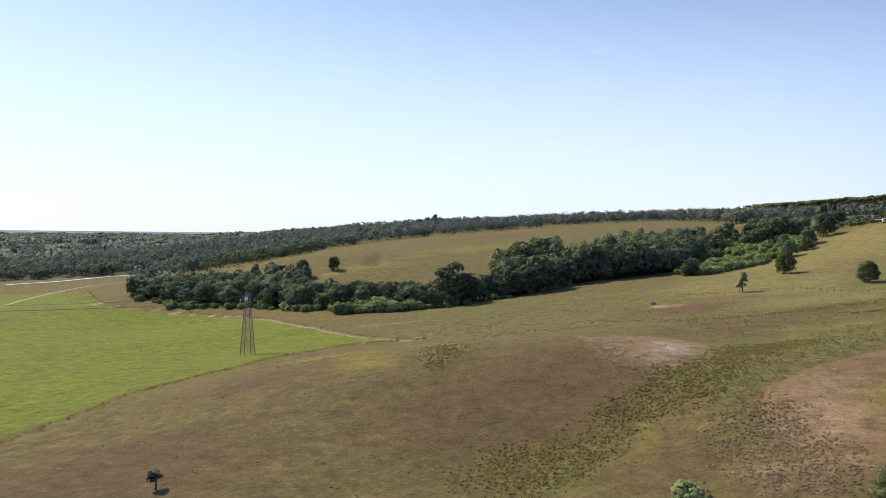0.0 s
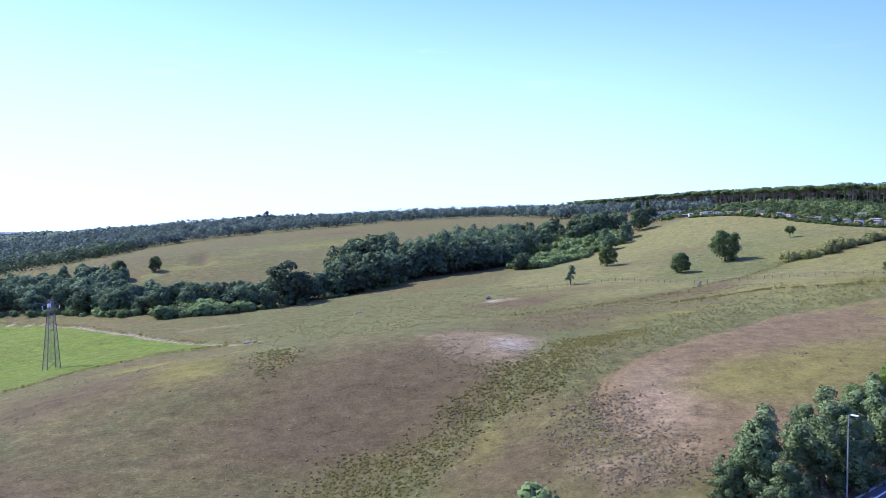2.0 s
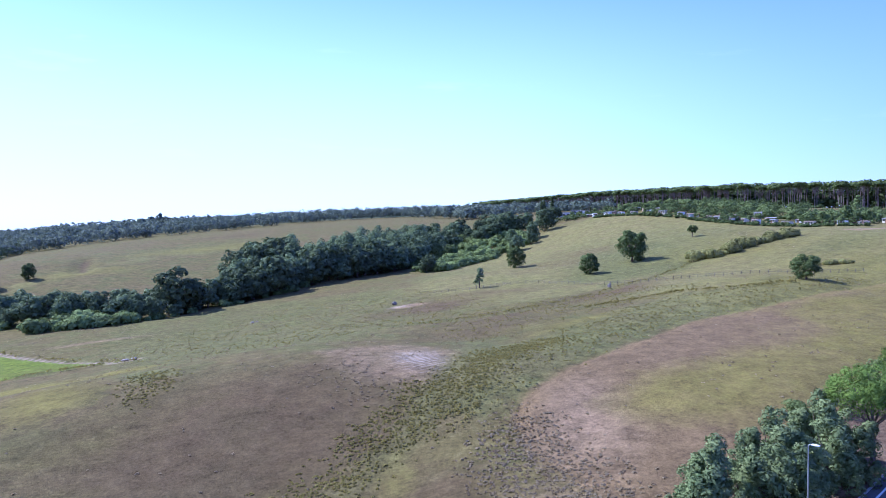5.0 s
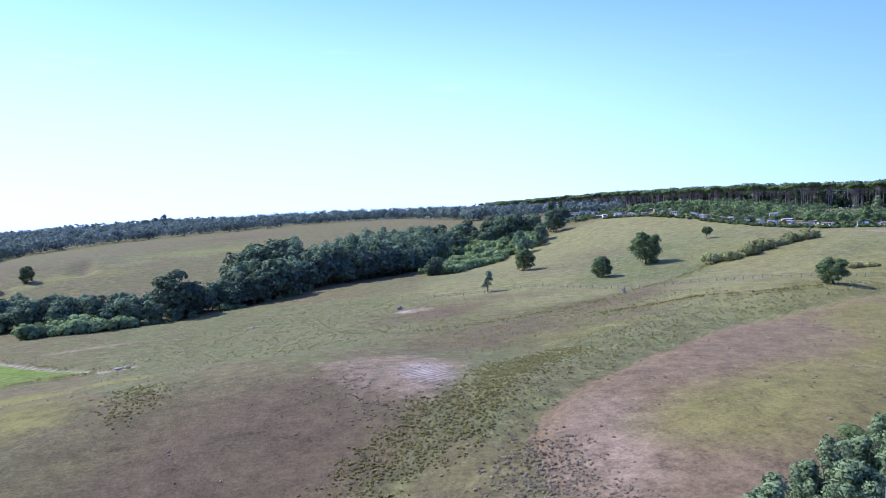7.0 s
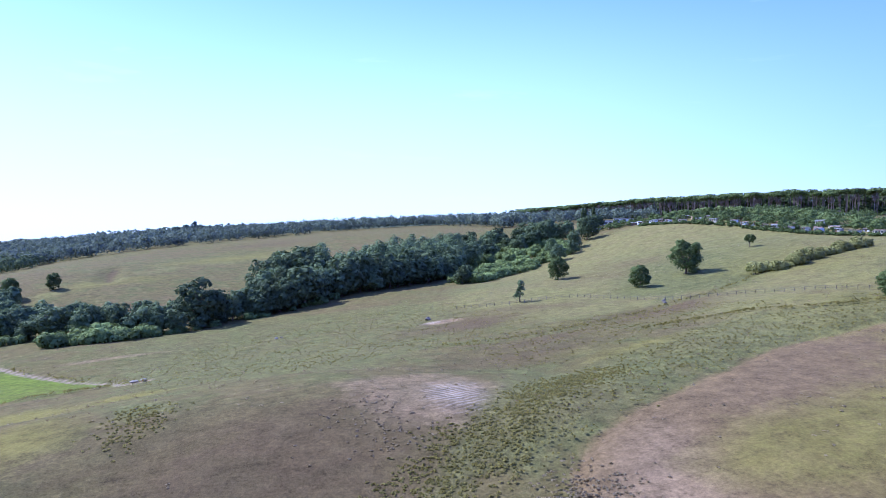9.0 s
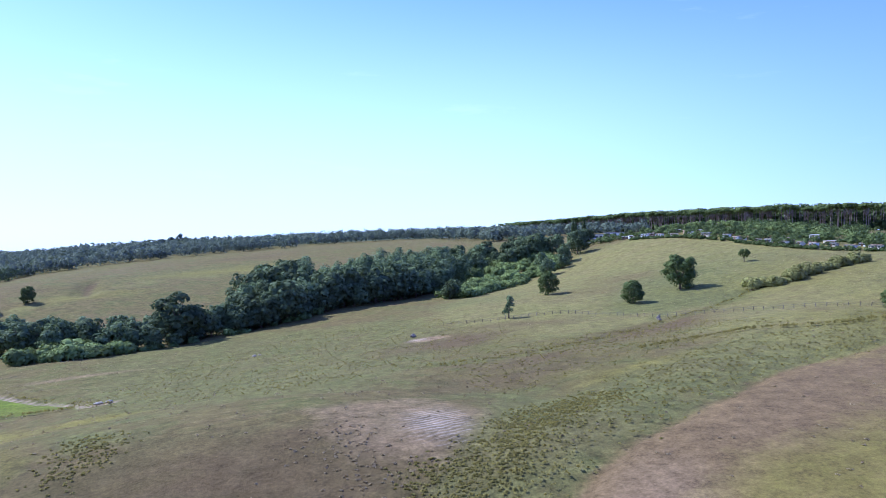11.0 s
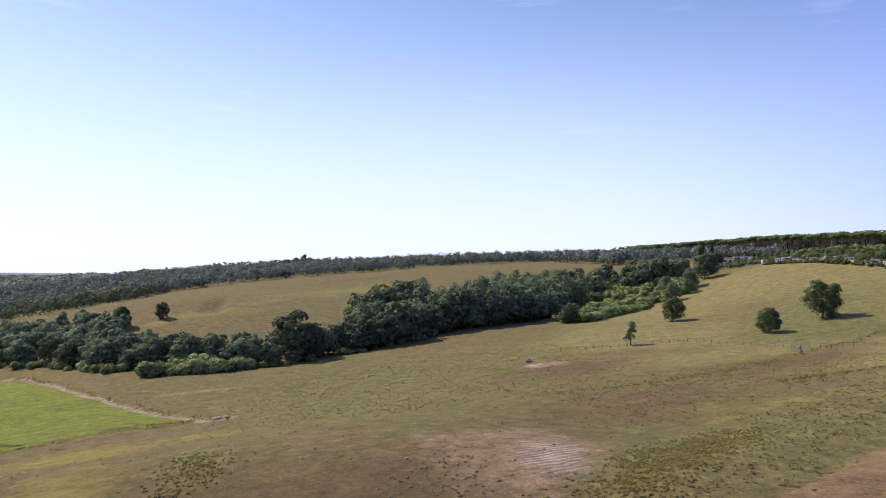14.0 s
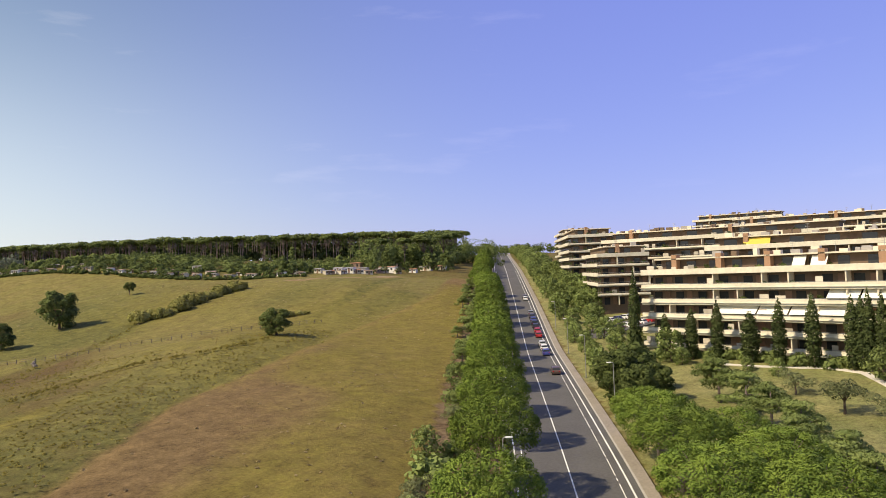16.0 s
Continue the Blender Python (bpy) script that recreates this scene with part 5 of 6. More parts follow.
def car(u, v, colour, turn=0.0, x=None, y=None, label="", group="cars parked along the road"):
    if x is None:
        x, y, _ = at_road(u, v)
        z = float(road_z(u)) + 0.0
        slope = math.degrees(math.atan((float(road_z(u + 2)) - float(road_z(u - 2))) / 4))
        m = pose(x, y, z, 0, 0, 90 - 66.1 + turn) @ pose(0, 0, 0, 0, -slope, 0)
    else:
        m = pose(x, y, hz(x, y) + 0.04, 0, 0, turn)
    root = empty("car", m, label or colour + " hatchback car standing at the roadside", "car", group)
    vv, ff = car_meshes()
    put_mesh("body", vv, ff, CAR_PAINT[colour], root)
    for s in (-1, 1):
        g = [(-1.22, 0.735 * s, 1.36), (0.22, 0.735 * s, 1.40), (0.86, 0.82 * s, 1.0), (-1.5, 0.82 * s, 1.0)]
        put_mesh("side_window", [(a, b + 0.012 * s, c) for a, b, c in g] + [(a, b - 0.02 * s, c) for a, b, c in g],
                 [(0, 1, 2, 3), (7, 6, 5, 4), (0, 4, 5, 1), (1, 5, 6, 2), (2, 6, 7, 3), (3, 7, 4, 0)], M_GLASS, root, "dark side windows")
    for name, pts in (("windscreen", ((0.32, 1.43), (0.93, 1.02))), ("rear_window", ((-1.32, 1.38), (-1.62, 1.0)))):
        (xa, za), (xb, zb) = pts
        o = 0.015 if name == "windscreen" else -0.015
        q = [(xa + o, -0.62, za + 0.012), (xa + o, 0.62, za + 0.012), (xb + o, 0.74, zb + 0.012), (xb + o, -0.74, zb + 0.012)]
        put_mesh(name, q + [(a, b, c - 0.03) for a, b, c in q], [(0, 1, 2, 3), (7, 6, 5, 4), (0, 4, 5, 1), (1, 5, 6, 2), (2, 6, 7, 3), (3, 7, 4, 0)], M_GLASS, root, "dark glass")
    for sx in (-1.25, 1.3):
        for sy in (-0.78, 0.78):
            bm = bmesh.new()
            bmesh.ops.create_cone(bm, cap_ends=True, segments=14, radius1=0.31, radius2=0.31, depth=0.2, matrix=pose(sx, sy, 0.31, 90))
            w = part("wheel", bm, M_TYRE, root, "black tyre")
            bm = bmesh.new()
            bmesh.ops.create_cone(bm, cap_ends=True, segments=10, radius1=0.18, radius2=0.18, depth=0.215, matrix=pose(sx, sy, 0.31, 90))
            part("rim", bm, M_STEEL, w)
    for sy in (-0.6, 0.6):
        part("tail_light", boxed(-2.045, -1.97, sy - 0.14, sy + 0.14, 0.66, 0.84, 0.01), M_TAIL, root, "red tail light")
        part("headlight", boxed(1.93, 2.03, sy - 0.16, sy + 0.16, 0.58, 0.72, 0.01), M_LIGHT, root, "clear headlight")
    return root


for u, c in ((80, "brown"), (106, "blue"), (113, "white"), (119, "silver"), (132, "red"), (138, "red"), (145, "black"), (151, "black"), (157, "blue"), (163, "black"), (170, "grey"), (204, "white"), (209, "black")):
    car(u, 11.6, c)


# ---- apartment blocks ----
def pots(rng, root):
    """Two potted plants and a screen to repeat along the balconies."""
    out = []
    for seed, wide, high in ((1, 0.55, 1.35), (2, 0.8, 1.2)):
        g = np.random.default_rng(seed)
        cl = [(g.uniform(-wide, wide) * 0.6, 0, high * g.uniform(0.55, 0.9), wide * 0.5, 0.22, 0.3) for _ in range(4)]
        v, f, nn = leaf_cloud(g, cl, 0.14, 70, 0.2)
        ob = put_mesh("balcony_plant", v.tolist(), f.tolist(), M_OAK, root, "green potted plant", normals=nn)
        ob.matrix_basis = pose(2.0 + seed, 0.45, 3.05)
        out.append(ob)
    ob = part("screen", boxed(-0.7, 0.7, -0.05, 0.05, 0.0, 1.7, 0.02), M_SHED, root, "pale balcony screen")
    ob.matrix_basis = pose(5.0, 0.4, 3.05)
    return out + [ob]


def block(x, y, z, az, length, depth, floors, bays, label, pitch=3.0, awnings=(), attic_awnings=(), penthouse=True, seed=0, cloth=None):
    """A long block: x, y is its near left corner as seen from the front, the front runs along the azimuth; balconies on the front and the left end."""
    rng = random.Random(seed)
    root = empty("apartment_building", pose(x, y, z, 0, 0, az), label, "building", "apartment blocks")
    # local: x along the front, y inwards, z up
    top = floors * pitch
    part("wall", boxed(1.4, length, 2.3, depth, -3.0, top), M_BROWN, root, "brown rendered wall behind the balconies")
    part("roof_slab", boxed(0.6, length + 0.2, 0.9, depth + 0.2, top, top + 0.35, 0.03), M_RENDER, root, "pale flat roof slab")
    ph = 0.92 if seed == 1 else 0.62
    par_f = part("balcony", boxed(0, length, 0.0, 0.16, -0.30 if seed == 1 else -0.2, ph, 0.03), M_PARAPET, root, "long cream balcony parapet")
    par_f.matrix_basis = pose(0, 0, pitch)
    ledge = part("ledge", boxed(-0.2, length, -0.28, 0.0, 0.10, 0.26, 0.02), M_PARAPET, root, "projecting cream ledge")
    ledge.matrix_basis = pose(0, 0, pitch)
    rail = part("rail", boxed(0, length, 0.05, 0.10, 1.02, 1.08), M_STEEL, root, "thin metal rail")
    rail.matrix_basis = pose(0, 0, pitch)
    slab = part("floor_slab", boxed(0, length, 0.16, 2.3, -0.15, 0.05), M_RENDER, root)
    slab.matrix_basis = pose(0, 0, pitch)
    side = part("side_balcony", boxed(0.0, 0.16, 0.16, depth, -0.15, 1.0, 0.03), M_PARAPET, root, "cream parapet along the end")
    side.matrix_basis = pose(0, 0, pitch)
    sslab = part("side_slab", boxed(0.16, 1.4, 2.3, depth, -0.15, 0.05), M_RENDER, root)
    sslab.matrix_basis = pose(0, 0, pitch)
    for k in range(2, floors):
        for o in (par_f, slab, side, sslab, ledge, rail):
            again(o, root, pose(0, 0, pitch * k))
    bw = (length - 1.6) / bays
    win = part("window", boxed(0, bw * 0.36, 2.22, 2.32, 0.1, 2.3), M_GLASS, root, "dark glazed balcony door")
    shut = part("shutter", boxed(0, bw * 0.24, 2.20, 2.31, 0.1, 2.35), M_SHUTTER, root, "brown roller shutter")
    swin = part("window", boxed(1.33, 1.42, 0, 1.8, 0.2, 2.2), M_GLASS, root, "dark glazed window")
    divider = part("divider", boxed(-0.12, 0.12, 0.2, 2.3, 0.05, pitch - 0.15), M_RENDER, root, "pale dividing wall")
    first = True
    for k in range(floors):
        for b in range(bays):
            x0 = 1.6 + b * bw
            m1, m2, m3 = pose(x0 + bw * rng.uniform(0.04, 0.12), 0, pitch * k), pose(x0 + bw * rng.uniform(0.55, 0.68), 0, pitch * k), pose(x0 + bw, 0, pitch * k)
            if first:
                win.matrix_basis, shut.matrix_basis, divider.matrix_basis = m1, m2, m3
            else:
                again(win, root, m1)
                again(shut, root, m2)
                if k and rng.random() < 0.5:
                    again(divider, root, m3)
            first = False
        for s in range(max(1, int(depth // 4.5))):
            ms = pose(0, 2.4 + s * 4.3, pitch * k)
            if k == 0 and s == 0:
                swin.matrix_basis = ms
            else:
                again(swin, root, ms)
    # awnings: rows of storey, start and end along the front
    for k, a, b in awnings:
        v = [(a, 1.5, pitch * k + 2.6), (b, 1.5, pitch * k + 2.6), (b, -0.35, pitch * k + 1.15), (a, -0.35, pitch * k + 1.15)]
        put_mesh("awning", v + [(p, q, r - 0.04) for p, q, r in v], [(0, 1, 2, 3), (7, 6, 5, 4), (0, 4, 5, 1), (1, 5, 6, 2), (2, 6, 7, 3), (3, 7, 4, 0)], cloth or M_AWNING, root, "lowered cream awning")
    for a, b in attic_awnings:
        zt = top + 2.7
        v = [(a, 2.6, zt), (b, 2.6, zt), (b, 1.5, zt - 1.7), (a, 1.5, zt - 1.7)]
        put_mesh("awning", v + [(p, q - 0.02, r - 0.04) for p, q, r in v], [(0, 1, 2, 3), (7, 6, 5, 4), (0, 4, 5, 1), (1, 5, 6, 2), (2, 6, 7, 3), (3, 7, 4, 0)], cloth or M_AWNING, root, "steep yellow terrace awning" if cloth else "steep white terrace awning")
    # plants, boxes and screens on the balconies
    pot = pots(rng, root)
    for k in range(1, floors + 1):
        for i in range(int(length // 3)):
            if rng.random() < 0.55:
                q = rng.choice(pot)
                again(q, root, pose(rng.uniform(0.6, length - 0.6), rng.uniform(0.3, 0.7), pitch * k + 0.05) @ Matrix.Diagonal((rng.uniform(0.7, 1.5), 1, rng.uniform(0.8, 1.25), 1)))
    # attic floor set back, chimneys and roof clutter
    if penthouse:
        part("attic_parapet", boxed(0, length, 0.0, 0.16, top - 0.15, top + 1.0, 0.03), M_PARAPET, root, "cream roof terrace parapet")
        part("attic_side_parapet", boxed(0, 0.16, 0.16, depth, top - 0.15, top + 1.0, 0.03), M_PARAPET, root)
        part("attic", boxed(3.0, length - 1.5, 3.4, depth - 1.0, top + 0.35, top + 2.9), M_BROWN, root, "set-back attic storey")
        part("attic_roof", boxed(2.2, length - 0.8, 1.9, depth - 0.4, top + 2.9, top + 3.2, 0.03), M_RENDER, root, "pale attic roof edge")
        aw = part("attic_window", boxed(0, bw * 0.4, 3.32, 3.42, top + 0.45, top + 2.5), M_GLASS, root)
        ch = part("chimney", boxed(-0.6, 0.6, 1.9, 3.3, top + 0.35, top + 3.9, 0.03), M_BRICK, root, "orange brick stack between terraces")
        for b in range(bays - 1):
            m = pose(4.2 + b * bw, 0, 0)
            if b == 0:
                aw.matrix_basis = m
            else:
                again(aw, root, m)
            if b % 2 == 1 and (seed == 1 or b % 4 == 1):
                mc = pose(2.0 + b * bw, 0, 0)
                if b == 1:
                    ch.matrix_basis = mc
                else:
                    again(ch, root, mc)
        for i in range(int(length // 2.2)):
            xx, yy, s = rng.uniform(3, length - 3), rng.uniform(4, depth - 2), rng.uniform(0.4, 1.1)
            part("vent", boxed(xx - s, xx + s, yy - 0.5, yy + 0.5, top + 3.2, top + 3.2 + rng.uniform(0.5, 1.3), 0.03), rng.choice((M_ROOF, M_RENDER, M_BROWN)), root)
        for i in range(int(length // 9)):
            v, f = [], []
            xx, yy = rng.uniform(3, length - 3), rng.uniform(4, depth - 2)
            tube(v, f, [(xx, yy, top + 3.1), (xx, yy, top + 5.6)], [0.04, 0.03], 4)
            for q in (0.0, 0.35, 0.7):
                tube(v, f, [(xx - 0.5, yy, top + 5.5 - q), (xx + 0.5, yy, top + 5.5 - q)], [0.025, 0.025], 4)
            put_mesh("aerial", v, f, M_STEEL, root, "thin roof aerial")
    return root


# the front azimuth is the turn of the local x axis
BASE1 = 4.3
block(180.5, 91.1, BASE1, -111.8, 66.0, 13.0, 6, 13, "long cream apartment block with continuous balconies and awnings",
      awnings=((4, 38.0, 43.3), (4, 43.6, 47.5), (3, 17.0, 25.0), (3, 25.3, 31.0), (3, 31.3, 34.5), (3, 34.8, 41.5)), attic_awnings=((31.5, 33.8), (34.8, 37.6)), seed=1)
block(247.0, 119.5, 12.2, -66.0, 16.0, 38.0, 5, 3, "cream apartment block end with stacked balconies facing the road", seed=2)
block(222.0, 84.0, 9.4, -97.0, 80.0, 13.0, 6, 10, "cream apartment block behind, seen above the roofs", attic_awnings=((9.2, 15.6),), cloth=M_YELLOW, seed=3)
block(304.0, 147.0, 21.0, -66.0, 18.0, 44.0, 5, 3, "cream apartment block farther up the road", seed=4)
block(272.0, 125.0, 17.0, -97.0, 74.0, 13.0, 5, 9, "cream apartment block with stepped balconies", seed=5)
block(369.0, 96.0, 21.0, -97.0, 100.0, 13.0, 6, 12, "far cream apartment block on the rise", seed=6)
block(487.0, 129.0, 33.0, -97.0, 50.0, 13.0, 5, 6, "far cream apartment block on the skyline", seed=7)
block(420.0, 190.0, 27.0, -66.0, 20.0, 30.0, 5, 3, "far cream apartment block near the road's crest", seed=8)
for i, (dx, dy, c) in enumerate(((0, 0, "white"), (3.0, -1.4, "blue"), (6.0, -2.8, "white"), (-9, -7, "white"), (-6, -8.4, "grey"), (-12, -5.6, "black"), (4.5, -12, "white"), (-15, -4.2, "white"), (9, -4.2, "silver"), (-3, -9.8, "white"), (0, -11.2, "red"))):
    car(0, 0, c, 60.0 + 6 * (i % 3), 234 + dx, 113 + dy, c + " car in the car park below the block", "cars in the car park")


# ---- garden, cypresses and lawn before the block ----
FX, FY = math.cos(radians(-111.8)), math.sin(radians(-111.8))


def before_block(along_front, out):
    """A point in front of the long block."""
    return 180.5 + FX * along_front + FY * out, 91.1 + FY * along_front - FX * out


for t, h, w in ((1.2, 19.0, 2.7), (8.3, 9.6, 2.6), (14.2, 10.6, 2.6), (19.6, 11.8, 2.7), (26.0, 9.8, 3.8), (31.4, 12.4, 2.7), (37.3, 13.4, 2.8), (43.6, 13.0, 2.6), (45.0, 13.0, 2.4), (46.2, 13.8, 2.5), (48.2, 13.2, 2.6), (50.0, 15.0, 2.8)):
    x, y = before_block(t, 4.5)
    plant("cypress", x, y, h / 13, wide=w / 2.6 / (h / 13), label="slim dark cypress in front of the block", group="cypresses before the block", name="cypress_tree")
for t in np.arange(0.5, 60, 2.4):
    x, y = before_block(t + random.uniform(-0.6, 0.6), 2.4 + random.uniform(-0.5, 1.2))
    plant("shrub", x, y, random.uniform(0.5, 0.95), label="dark clipped garden shrub before the block", category="shrub", group="garden shrubs", name="garden_shrub")
for t, o, s in ((11, 7, 0.75), (22, 11, 0.35), (28, 10, 0.3), (34, 11, 0.35), (50, 10, 0.6)):
    x, y = before_block(t, o)
    plant("park_tree", x, y, s, label="small leafy tree in the garden of the block", group="garden trees of the block", name="garden_tree")


# ---- sheds, gardens and white buildings on the hill ----
def shed(x, y, turn, w, d, h, wall, roof, label, z=None):
    root = empty("shed", pose(x, y, (hz(x, y) if z is None else z) - 0.1, 0, 0, turn), label, "shed", "sheds below the pine wood")
    part("wall", boxed(-w / 2, w / 2, -d / 2, d / 2, -0.6, h), wall, root)
    rv = [(-w / 2 - 0.3, -d / 2 - 0.4, h), (w / 2 + 0.3, -d / 2 - 0.4, h), (w / 2 + 0.3, d / 2 + 0.3, h + 0.15), (-w / 2 - 0.3, d / 2 + 0.3, h + 0.15), (-w / 2 - 0.3, 0, h + d * 0.09), (w / 2 + 0.3, 0, h + d * 0.09)]
    put_mesh("roof", rv, [(0, 1, 5, 4), (4, 5, 2, 3), (0, 4, 3), (1, 2, 5), (3, 2, 1, 0)], roof, root)
    part("door", boxed(-0.4, 0.4, -d / 2 - 0.05, -d / 2 + 0.02, 0, h - 0.15), M_SHUTTER, root)
    for s in (-0.3, 0.3):
        part("window", boxed(s * w - 0.45, s * w + 0.45, -d / 2 - 0.04, -d / 2 + 0.02, h * 0.45, h * 0.8), M_GLASS, root)
    return root


random.seed(33)
for i in range(46):
    x, y = along(GARDEN[:11], (i + random.random() * 0.6) / 46)
    x, y = x + random.uniform(4, 16), y + random.uniform(1, 9)
    wall = random.choice((M_SHED, M_SHED, M_BROWN, M_RUST, M_RUST)) if i % 5 else M_WHITE
    roof = random.choice((M_TILE, M_RUST, M_ROOF, M_ROOF, M_ROOF))
    shed(x, y, random.uniform(-100, 0), random.uniform(2.6, 5.0), random.uniform(2.4, 3.4), random.uniform(1.2, 1.7) if i < 36 else random.uniform(1.6, 2.2), wall, roof, "small low shed with a worn sheet roof")
for x, y, w, h, wall, roof, label in ((297, 278, 3.6, 2.8, M_PARAPET, M_RUST, "small cream hut with a rusty roof"), (309, 272, 3.4, 2.2, M_PARAPET, M_ROOF, "small cream hut with a grey roof"),
                                      (312, 262.5, 4.4, 2.8, M_WHITE, M_ROOF, "white box hut under a flat sheet roof"), (319, 261, 4.4, 2.8, M_WHITE, M_ROOF, "white box hut under a flat sheet roof"),
                                      (330, 262, 6.5, 2.4, M_SHED, M_ROOF, "long grey shed with an open front"), (350, 259, 9.0, 3.0, M_WHITE, M_TILE, "white house with a reddish orange roof"),
                                      (378, 252, 6.5, 2.4, M_PARAPET, M_ROOF, "low cream shed by the field's end"), (391, 249, 4.5, 2.6, M_PARAPET, M_TILE, "small cream house with a reddish roof"),
                                      (384, 276, 12.0, 3.2, M_SHED, M_TILE, "house with a long reddish roof among the trees"), (356, 284, 9.0, 3.4, M_RUST, M_TILE, "house with a long reddish roof among the trees"),
                                      (292, 333, 4.0, 2.4, M_PARAPET, M_ROOF, "small cream hut behind the hedge")):
    shed(x, y, -78 + random.uniform(-6, 6), w, 4.0, h, wall, roof, label)


for i in range(16):
    x, y = along(GARDEN[1:9], (i + 0.3 + random.random() * 0.5) / 16)
    shed(x + random.uniform(2.0, 4.5), y + random.uniform(1.0, 3.0), -80 + random.uniform(-12, 12), random.uniform(2.4, 4.6), 2.6, random.uniform(1.7, 2.3), random.choice((M_WHITE, M_PARAPET, M_SHED, M_SHED)), random.choice((M_ROOF, M_RUST, M_RUST)), "small pale hut beside the garden hedge")


def hall(x, y, turn, w, d, h, label):
    root = empty("white_hall", pose(x, y, hz(x, y), 0, 0, turn), label, "building", "white halls on the hill")
    part("wall", boxed(-w / 2, w / 2, -d / 2, d / 2, -2.0, h), M_WHITE, root, "white rendered wall")
    part("roof", boxed(-w / 2 - 0.4, w / 2 + 0.4, -d / 2 - 0.4, d / 2 + 0.4, h, h + 0.35, 0.05), M_ROOF, root, "grey flat roof")
    n = int(w // 4)
    q = part("window", boxed(-1.2, 1.2, -d / 2 - 0.05, -d / 2 + 0.03, 1.0, 2.3), M_GLASS, root)
    q.matrix_basis = pose(-w / 2 + 2.5, 0, 0)
    for i in range(1, n):
        again(q, root, pose(-w / 2 + 2.5 + i * (w - 5) / max(n - 1, 1), 0, 0))
    return root


for x, y, w, d, h in ((262, 588, 22, 10, 2.8), (252, 560, 18, 9, 2.6), (284, 540, 24, 9, 3.0), (290, 512, 14, 8, 2.6), (276, 520, 12, 7, 2.4)):
    hall(x, y, -28, w, d, h, "long low white building on the hilltop")


# ---- fence along the slope ----
FENCE = [(90, 283), (104, 276), (118, 274), (129, 268), (137, 252), (143, 236), (156, 222), (166, 208), (180, 196), (200, 190)]
fence = empty("fence", pose(0, 0, 0), "low wire fence on weathered posts across the slope", "fence")
_n = 60
_pts = [along(FENCE, i / (_n - 1)) for i in range(_n)]
_post = part("post", boxed(-0.07, 0.07, -0.07, 0.07, -0.4, 1.05, 0.01), M_POST, fence)
_post.matrix_basis = pose(*_pts[0], hz(*_pts[0]))
for i, (x, y) in enumerate(_pts[1:]):
    again(_post, fence, pose(x, y, hz(x, y), random.uniform(-6, 6), random.uniform(-6, 6), random.uniform(0, 90)))
for hgt in (0.5, 1.0):
    v, f = [], []
    tube(v, f, [(x, y, hz(x, y) + hgt) for x, y in _pts], [0.02] * _n, 4, False)
    put_mesh("wire", v, f, M_CABLE, fence)


# ---- rocks, dumps and small marks on the pasture ----
def rock(x, y, s, flat, material, label, category="rock", name="rock"):
    bm = bmesh.new()
    bmesh.ops.create_icosphere(bm, subdivisions=3, radius=1.0)
    off = Vector((x, y, s))
    for q in bm.verts:
        k = 1 + 0.35 * noise.noise(q.co * 1.3 + off) + 0.15 * noise.noise(q.co * 3.7 + off)
        q.co = Vector((q.co.x * s * k * 1.3, q.co.y * s * k, q.co.z * s * k * flat))
    me = bpy.data.meshes.new(name)
    bm.to_mesh(me)
    bm.free()
    me.materials.append(material)
    ob = new(name, me)
    ob.matrix_basis = pose(x, y, hz(x, y) + s * flat * 0.35, 0, 0, random.uniform(0, 90))
    return tagged(ob, label, category)


rock(76.3, 270.5, 0.95, 0.75, M_POST, "dark heap of earth in front of bare soil", "heap", "earth_heap")
rock(30.0, 288.5, 0.7, 0.6, M_ROCK, "pale boulder lying in the grass")
rock(31.6, 289.3, 0.5, 0.5, M_ROCK, "pale boulder lying in the grass")
rock(-8.0, 233.0, 0.9, 0.35, M_ROCK, "pale stone lying beside the track", "stone", "stone")
rock(-5.8, 233.6, 0.7, 0.4, M_ROCK, "pale stone lying beside the track", "stone", "stone")
for x, y, s in ((137.5, 231, 0.5), (138.5, 233, 0.42), (140, 235.5, 0.5), (142, 238, 0.42)):
    rock(x, y, s, 0.8, M_POST, "dark stone at the hollow below the oaks")


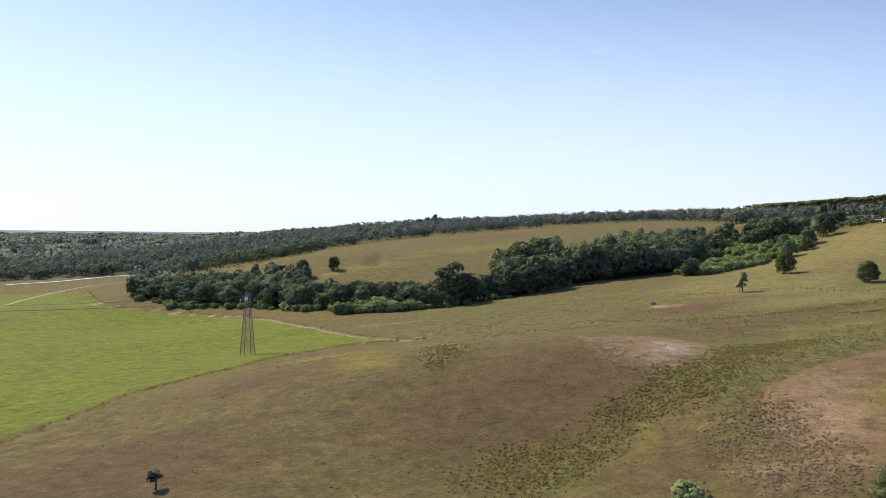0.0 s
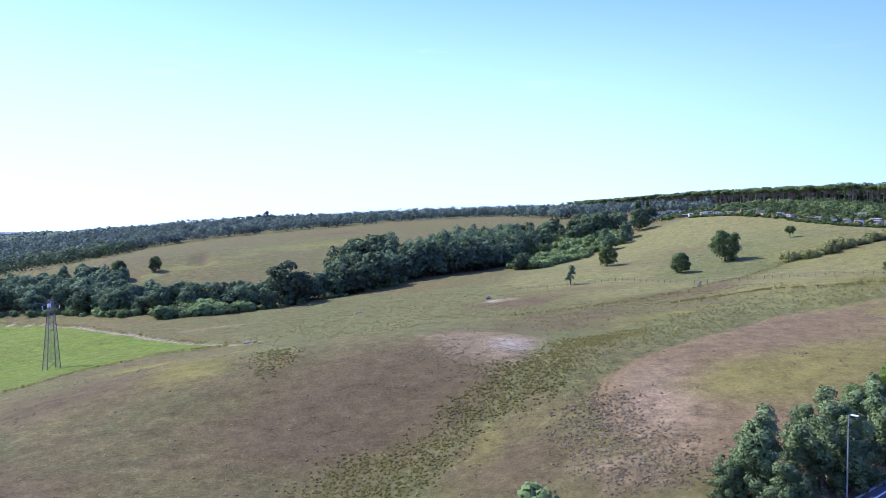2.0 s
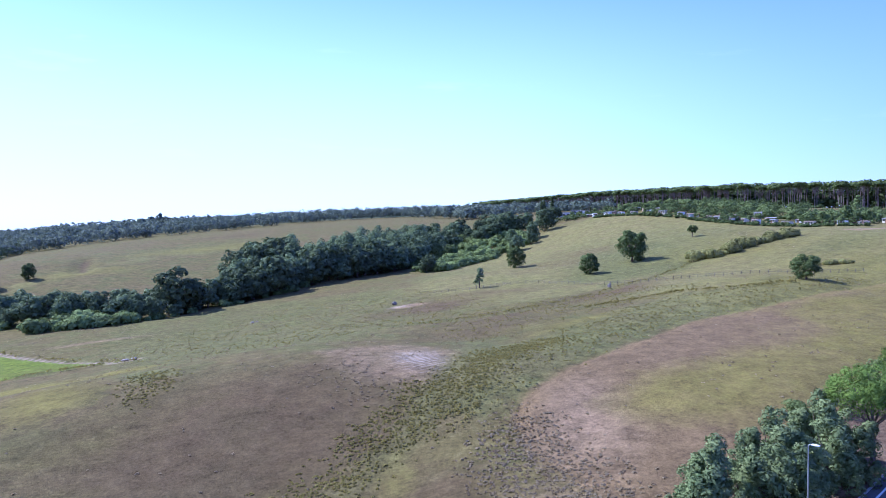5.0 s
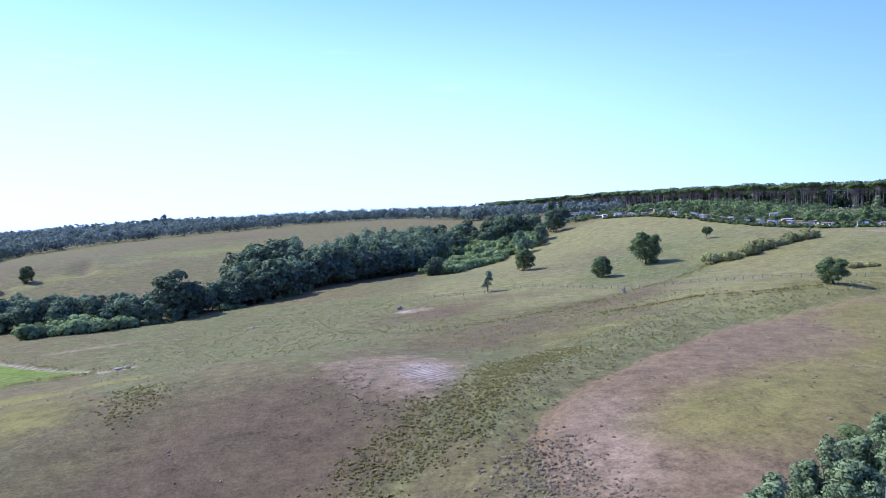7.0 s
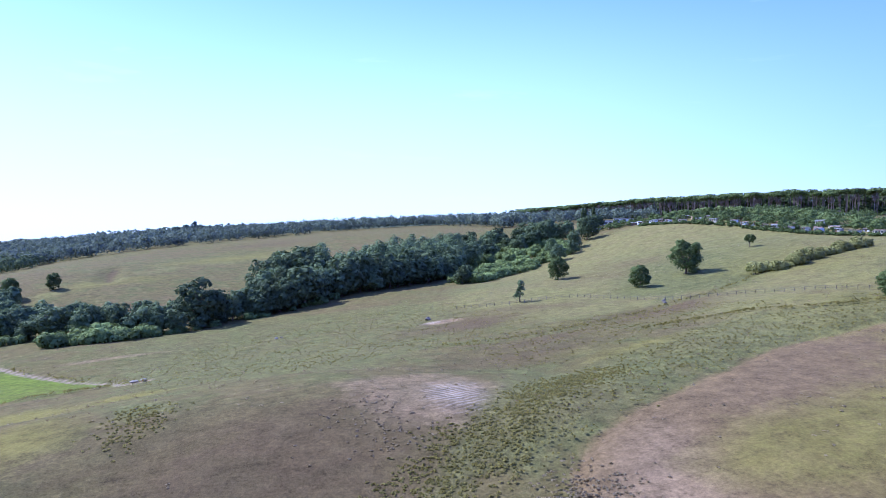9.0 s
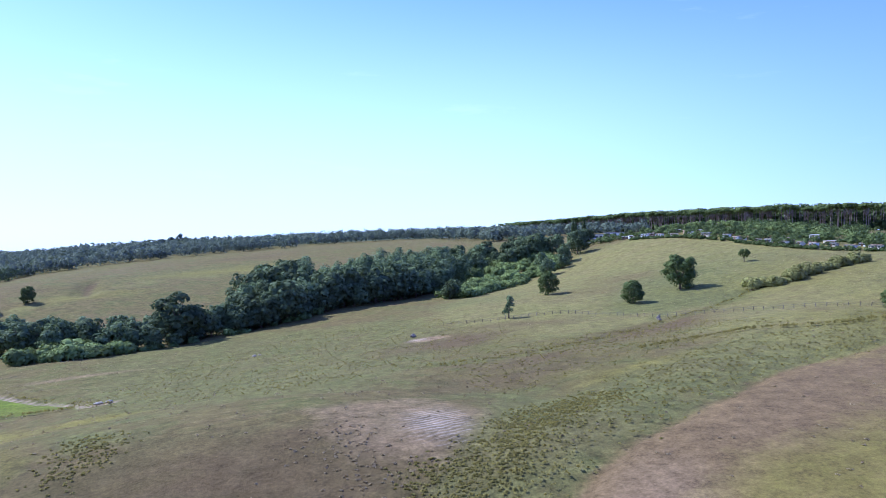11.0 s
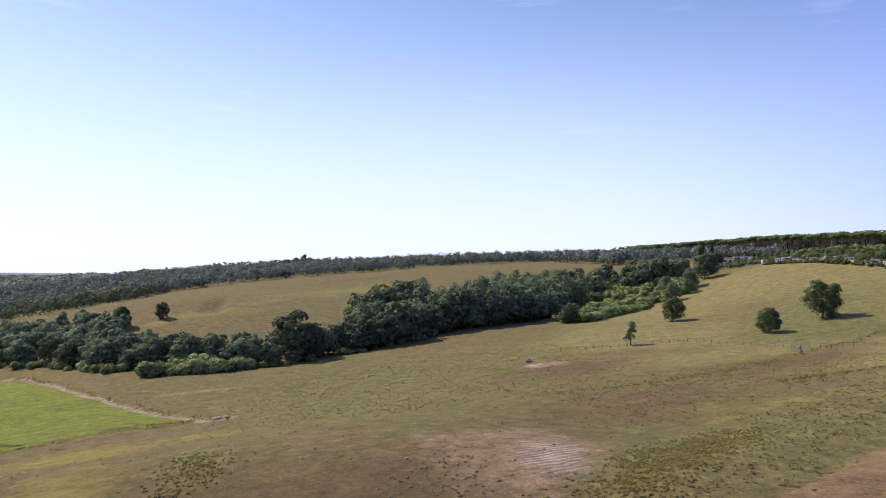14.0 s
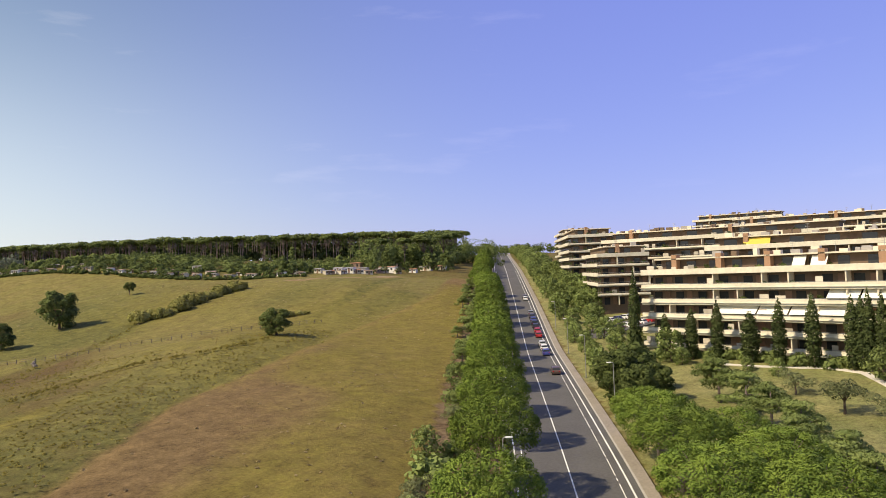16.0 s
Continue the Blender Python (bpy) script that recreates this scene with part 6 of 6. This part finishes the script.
# ---- valley beyond the crop field ----
def strip(name, pts, w, dz, material, label, category):
    v, f = [], []
    for i, (x, y) in enumerate(pts):
        a = Vector((pts[min(i + 1, len(pts) - 1)][0] - pts[max(i - 1, 0)][0], pts[min(i + 1, len(pts) - 1)][1] - pts[max(i - 1, 0)][1], 0)).normalized()
        s = Vector((-a.y, a.x, 0)) * (w / 2)
        z = hz(x, y) + dz
        for q, zz in ((s, z), (-s, z), (-s, z - dz - 1.0), (s, z - dz - 1.0)):
            v.append((x + q.x, y + q.y, zz))
    for i in range(len(pts) - 1):
        for k in range(4):
            f.append((4 * i + k, 4 * i + (k + 1) % 4, 4 * i + 4 + (k + 1) % 4, 4 * i + 4 + k)[::-1])
    f += [(0, 1, 2, 3), tuple(4 * len(pts) - 4 + k for k in (3, 2, 1, 0))]
    return tagged(put_mesh(name, v, f, material), label, category, kind="structure")


strip("valley_road", [(-352, 604), (-335, 607), (-314, 611), (-296, 622), (-277, 632), (-252, 622), (-236, 616), (-220, 612)], 7, 0.5, M_SEED, "pale road on a low bank across the valley", "road")
strip("farm_track", [(-262, 420), (-266, 451), (-269, 480), (-269, 515), (-263, 548), (-245, 558), (-225, 566)], 2.4, 0.12, M_WALK, "pale gravel track between the fields", "road")


def far_hills():
    """Low hills and plain at the horizon, with haze painted in as their pale blue."""
    rng = np.random.default_rng(2)
    for d, base, amp, a0, a1, seed in ((3300, -28, 30, -40, 40, 1), (4300, -30, 26, -60, 60, 2)):
        v, f, n = [], [], 160
        ph = rng.uniform(0, 6.28, 6)
        for i in range(n):
            a = radians(a0 + (a1 - a0) * i / (n - 1)) + radians(8)
            env = math.exp(-((math.degrees(a) - 4) / 16) ** 2) if seed == 1 else 1.0
            e = sum(math.sin(a * k * 9 + p) / k for k, p in zip((1, 2, 3, 5, 8, 13), ph)) * 0.25 + 0.5
            top = base + amp * max(e, 0.05) * env
            for r, z in ((d, base - 5), (d + 120, top), (d + 500, base - 5)):
                v.append((-math.sin(a) * r, math.cos(a) * r, z))
        for i in range(n - 1):
            for k in range(2):
                f.append((3 * i + k, 3 * i + 3 + k, 3 * i + 4 + k, 3 * i + 1 + k))
        tagged(put_mesh("backdrop_hills", v, f, M_HAZED, smooth=True), "pale hazy hills at the horizon", "hills", kind="structure")


far_hills()

strip("car_park", [(212, 117), (222, 113), (232, 109), (242, 105), (252, 101)], 18, 0.06, M_ASPHALT, "grey asphalt car park below the block", "car park")

strip("garden_path", [(165.5, 73), (164, 68), (163.6, 62), (162.8, 56), (158.5, 50.8), (150, 47.6), (140, 44)], 1.8, 0.07, M_SEED, "pale paved path across the lawn", "path")
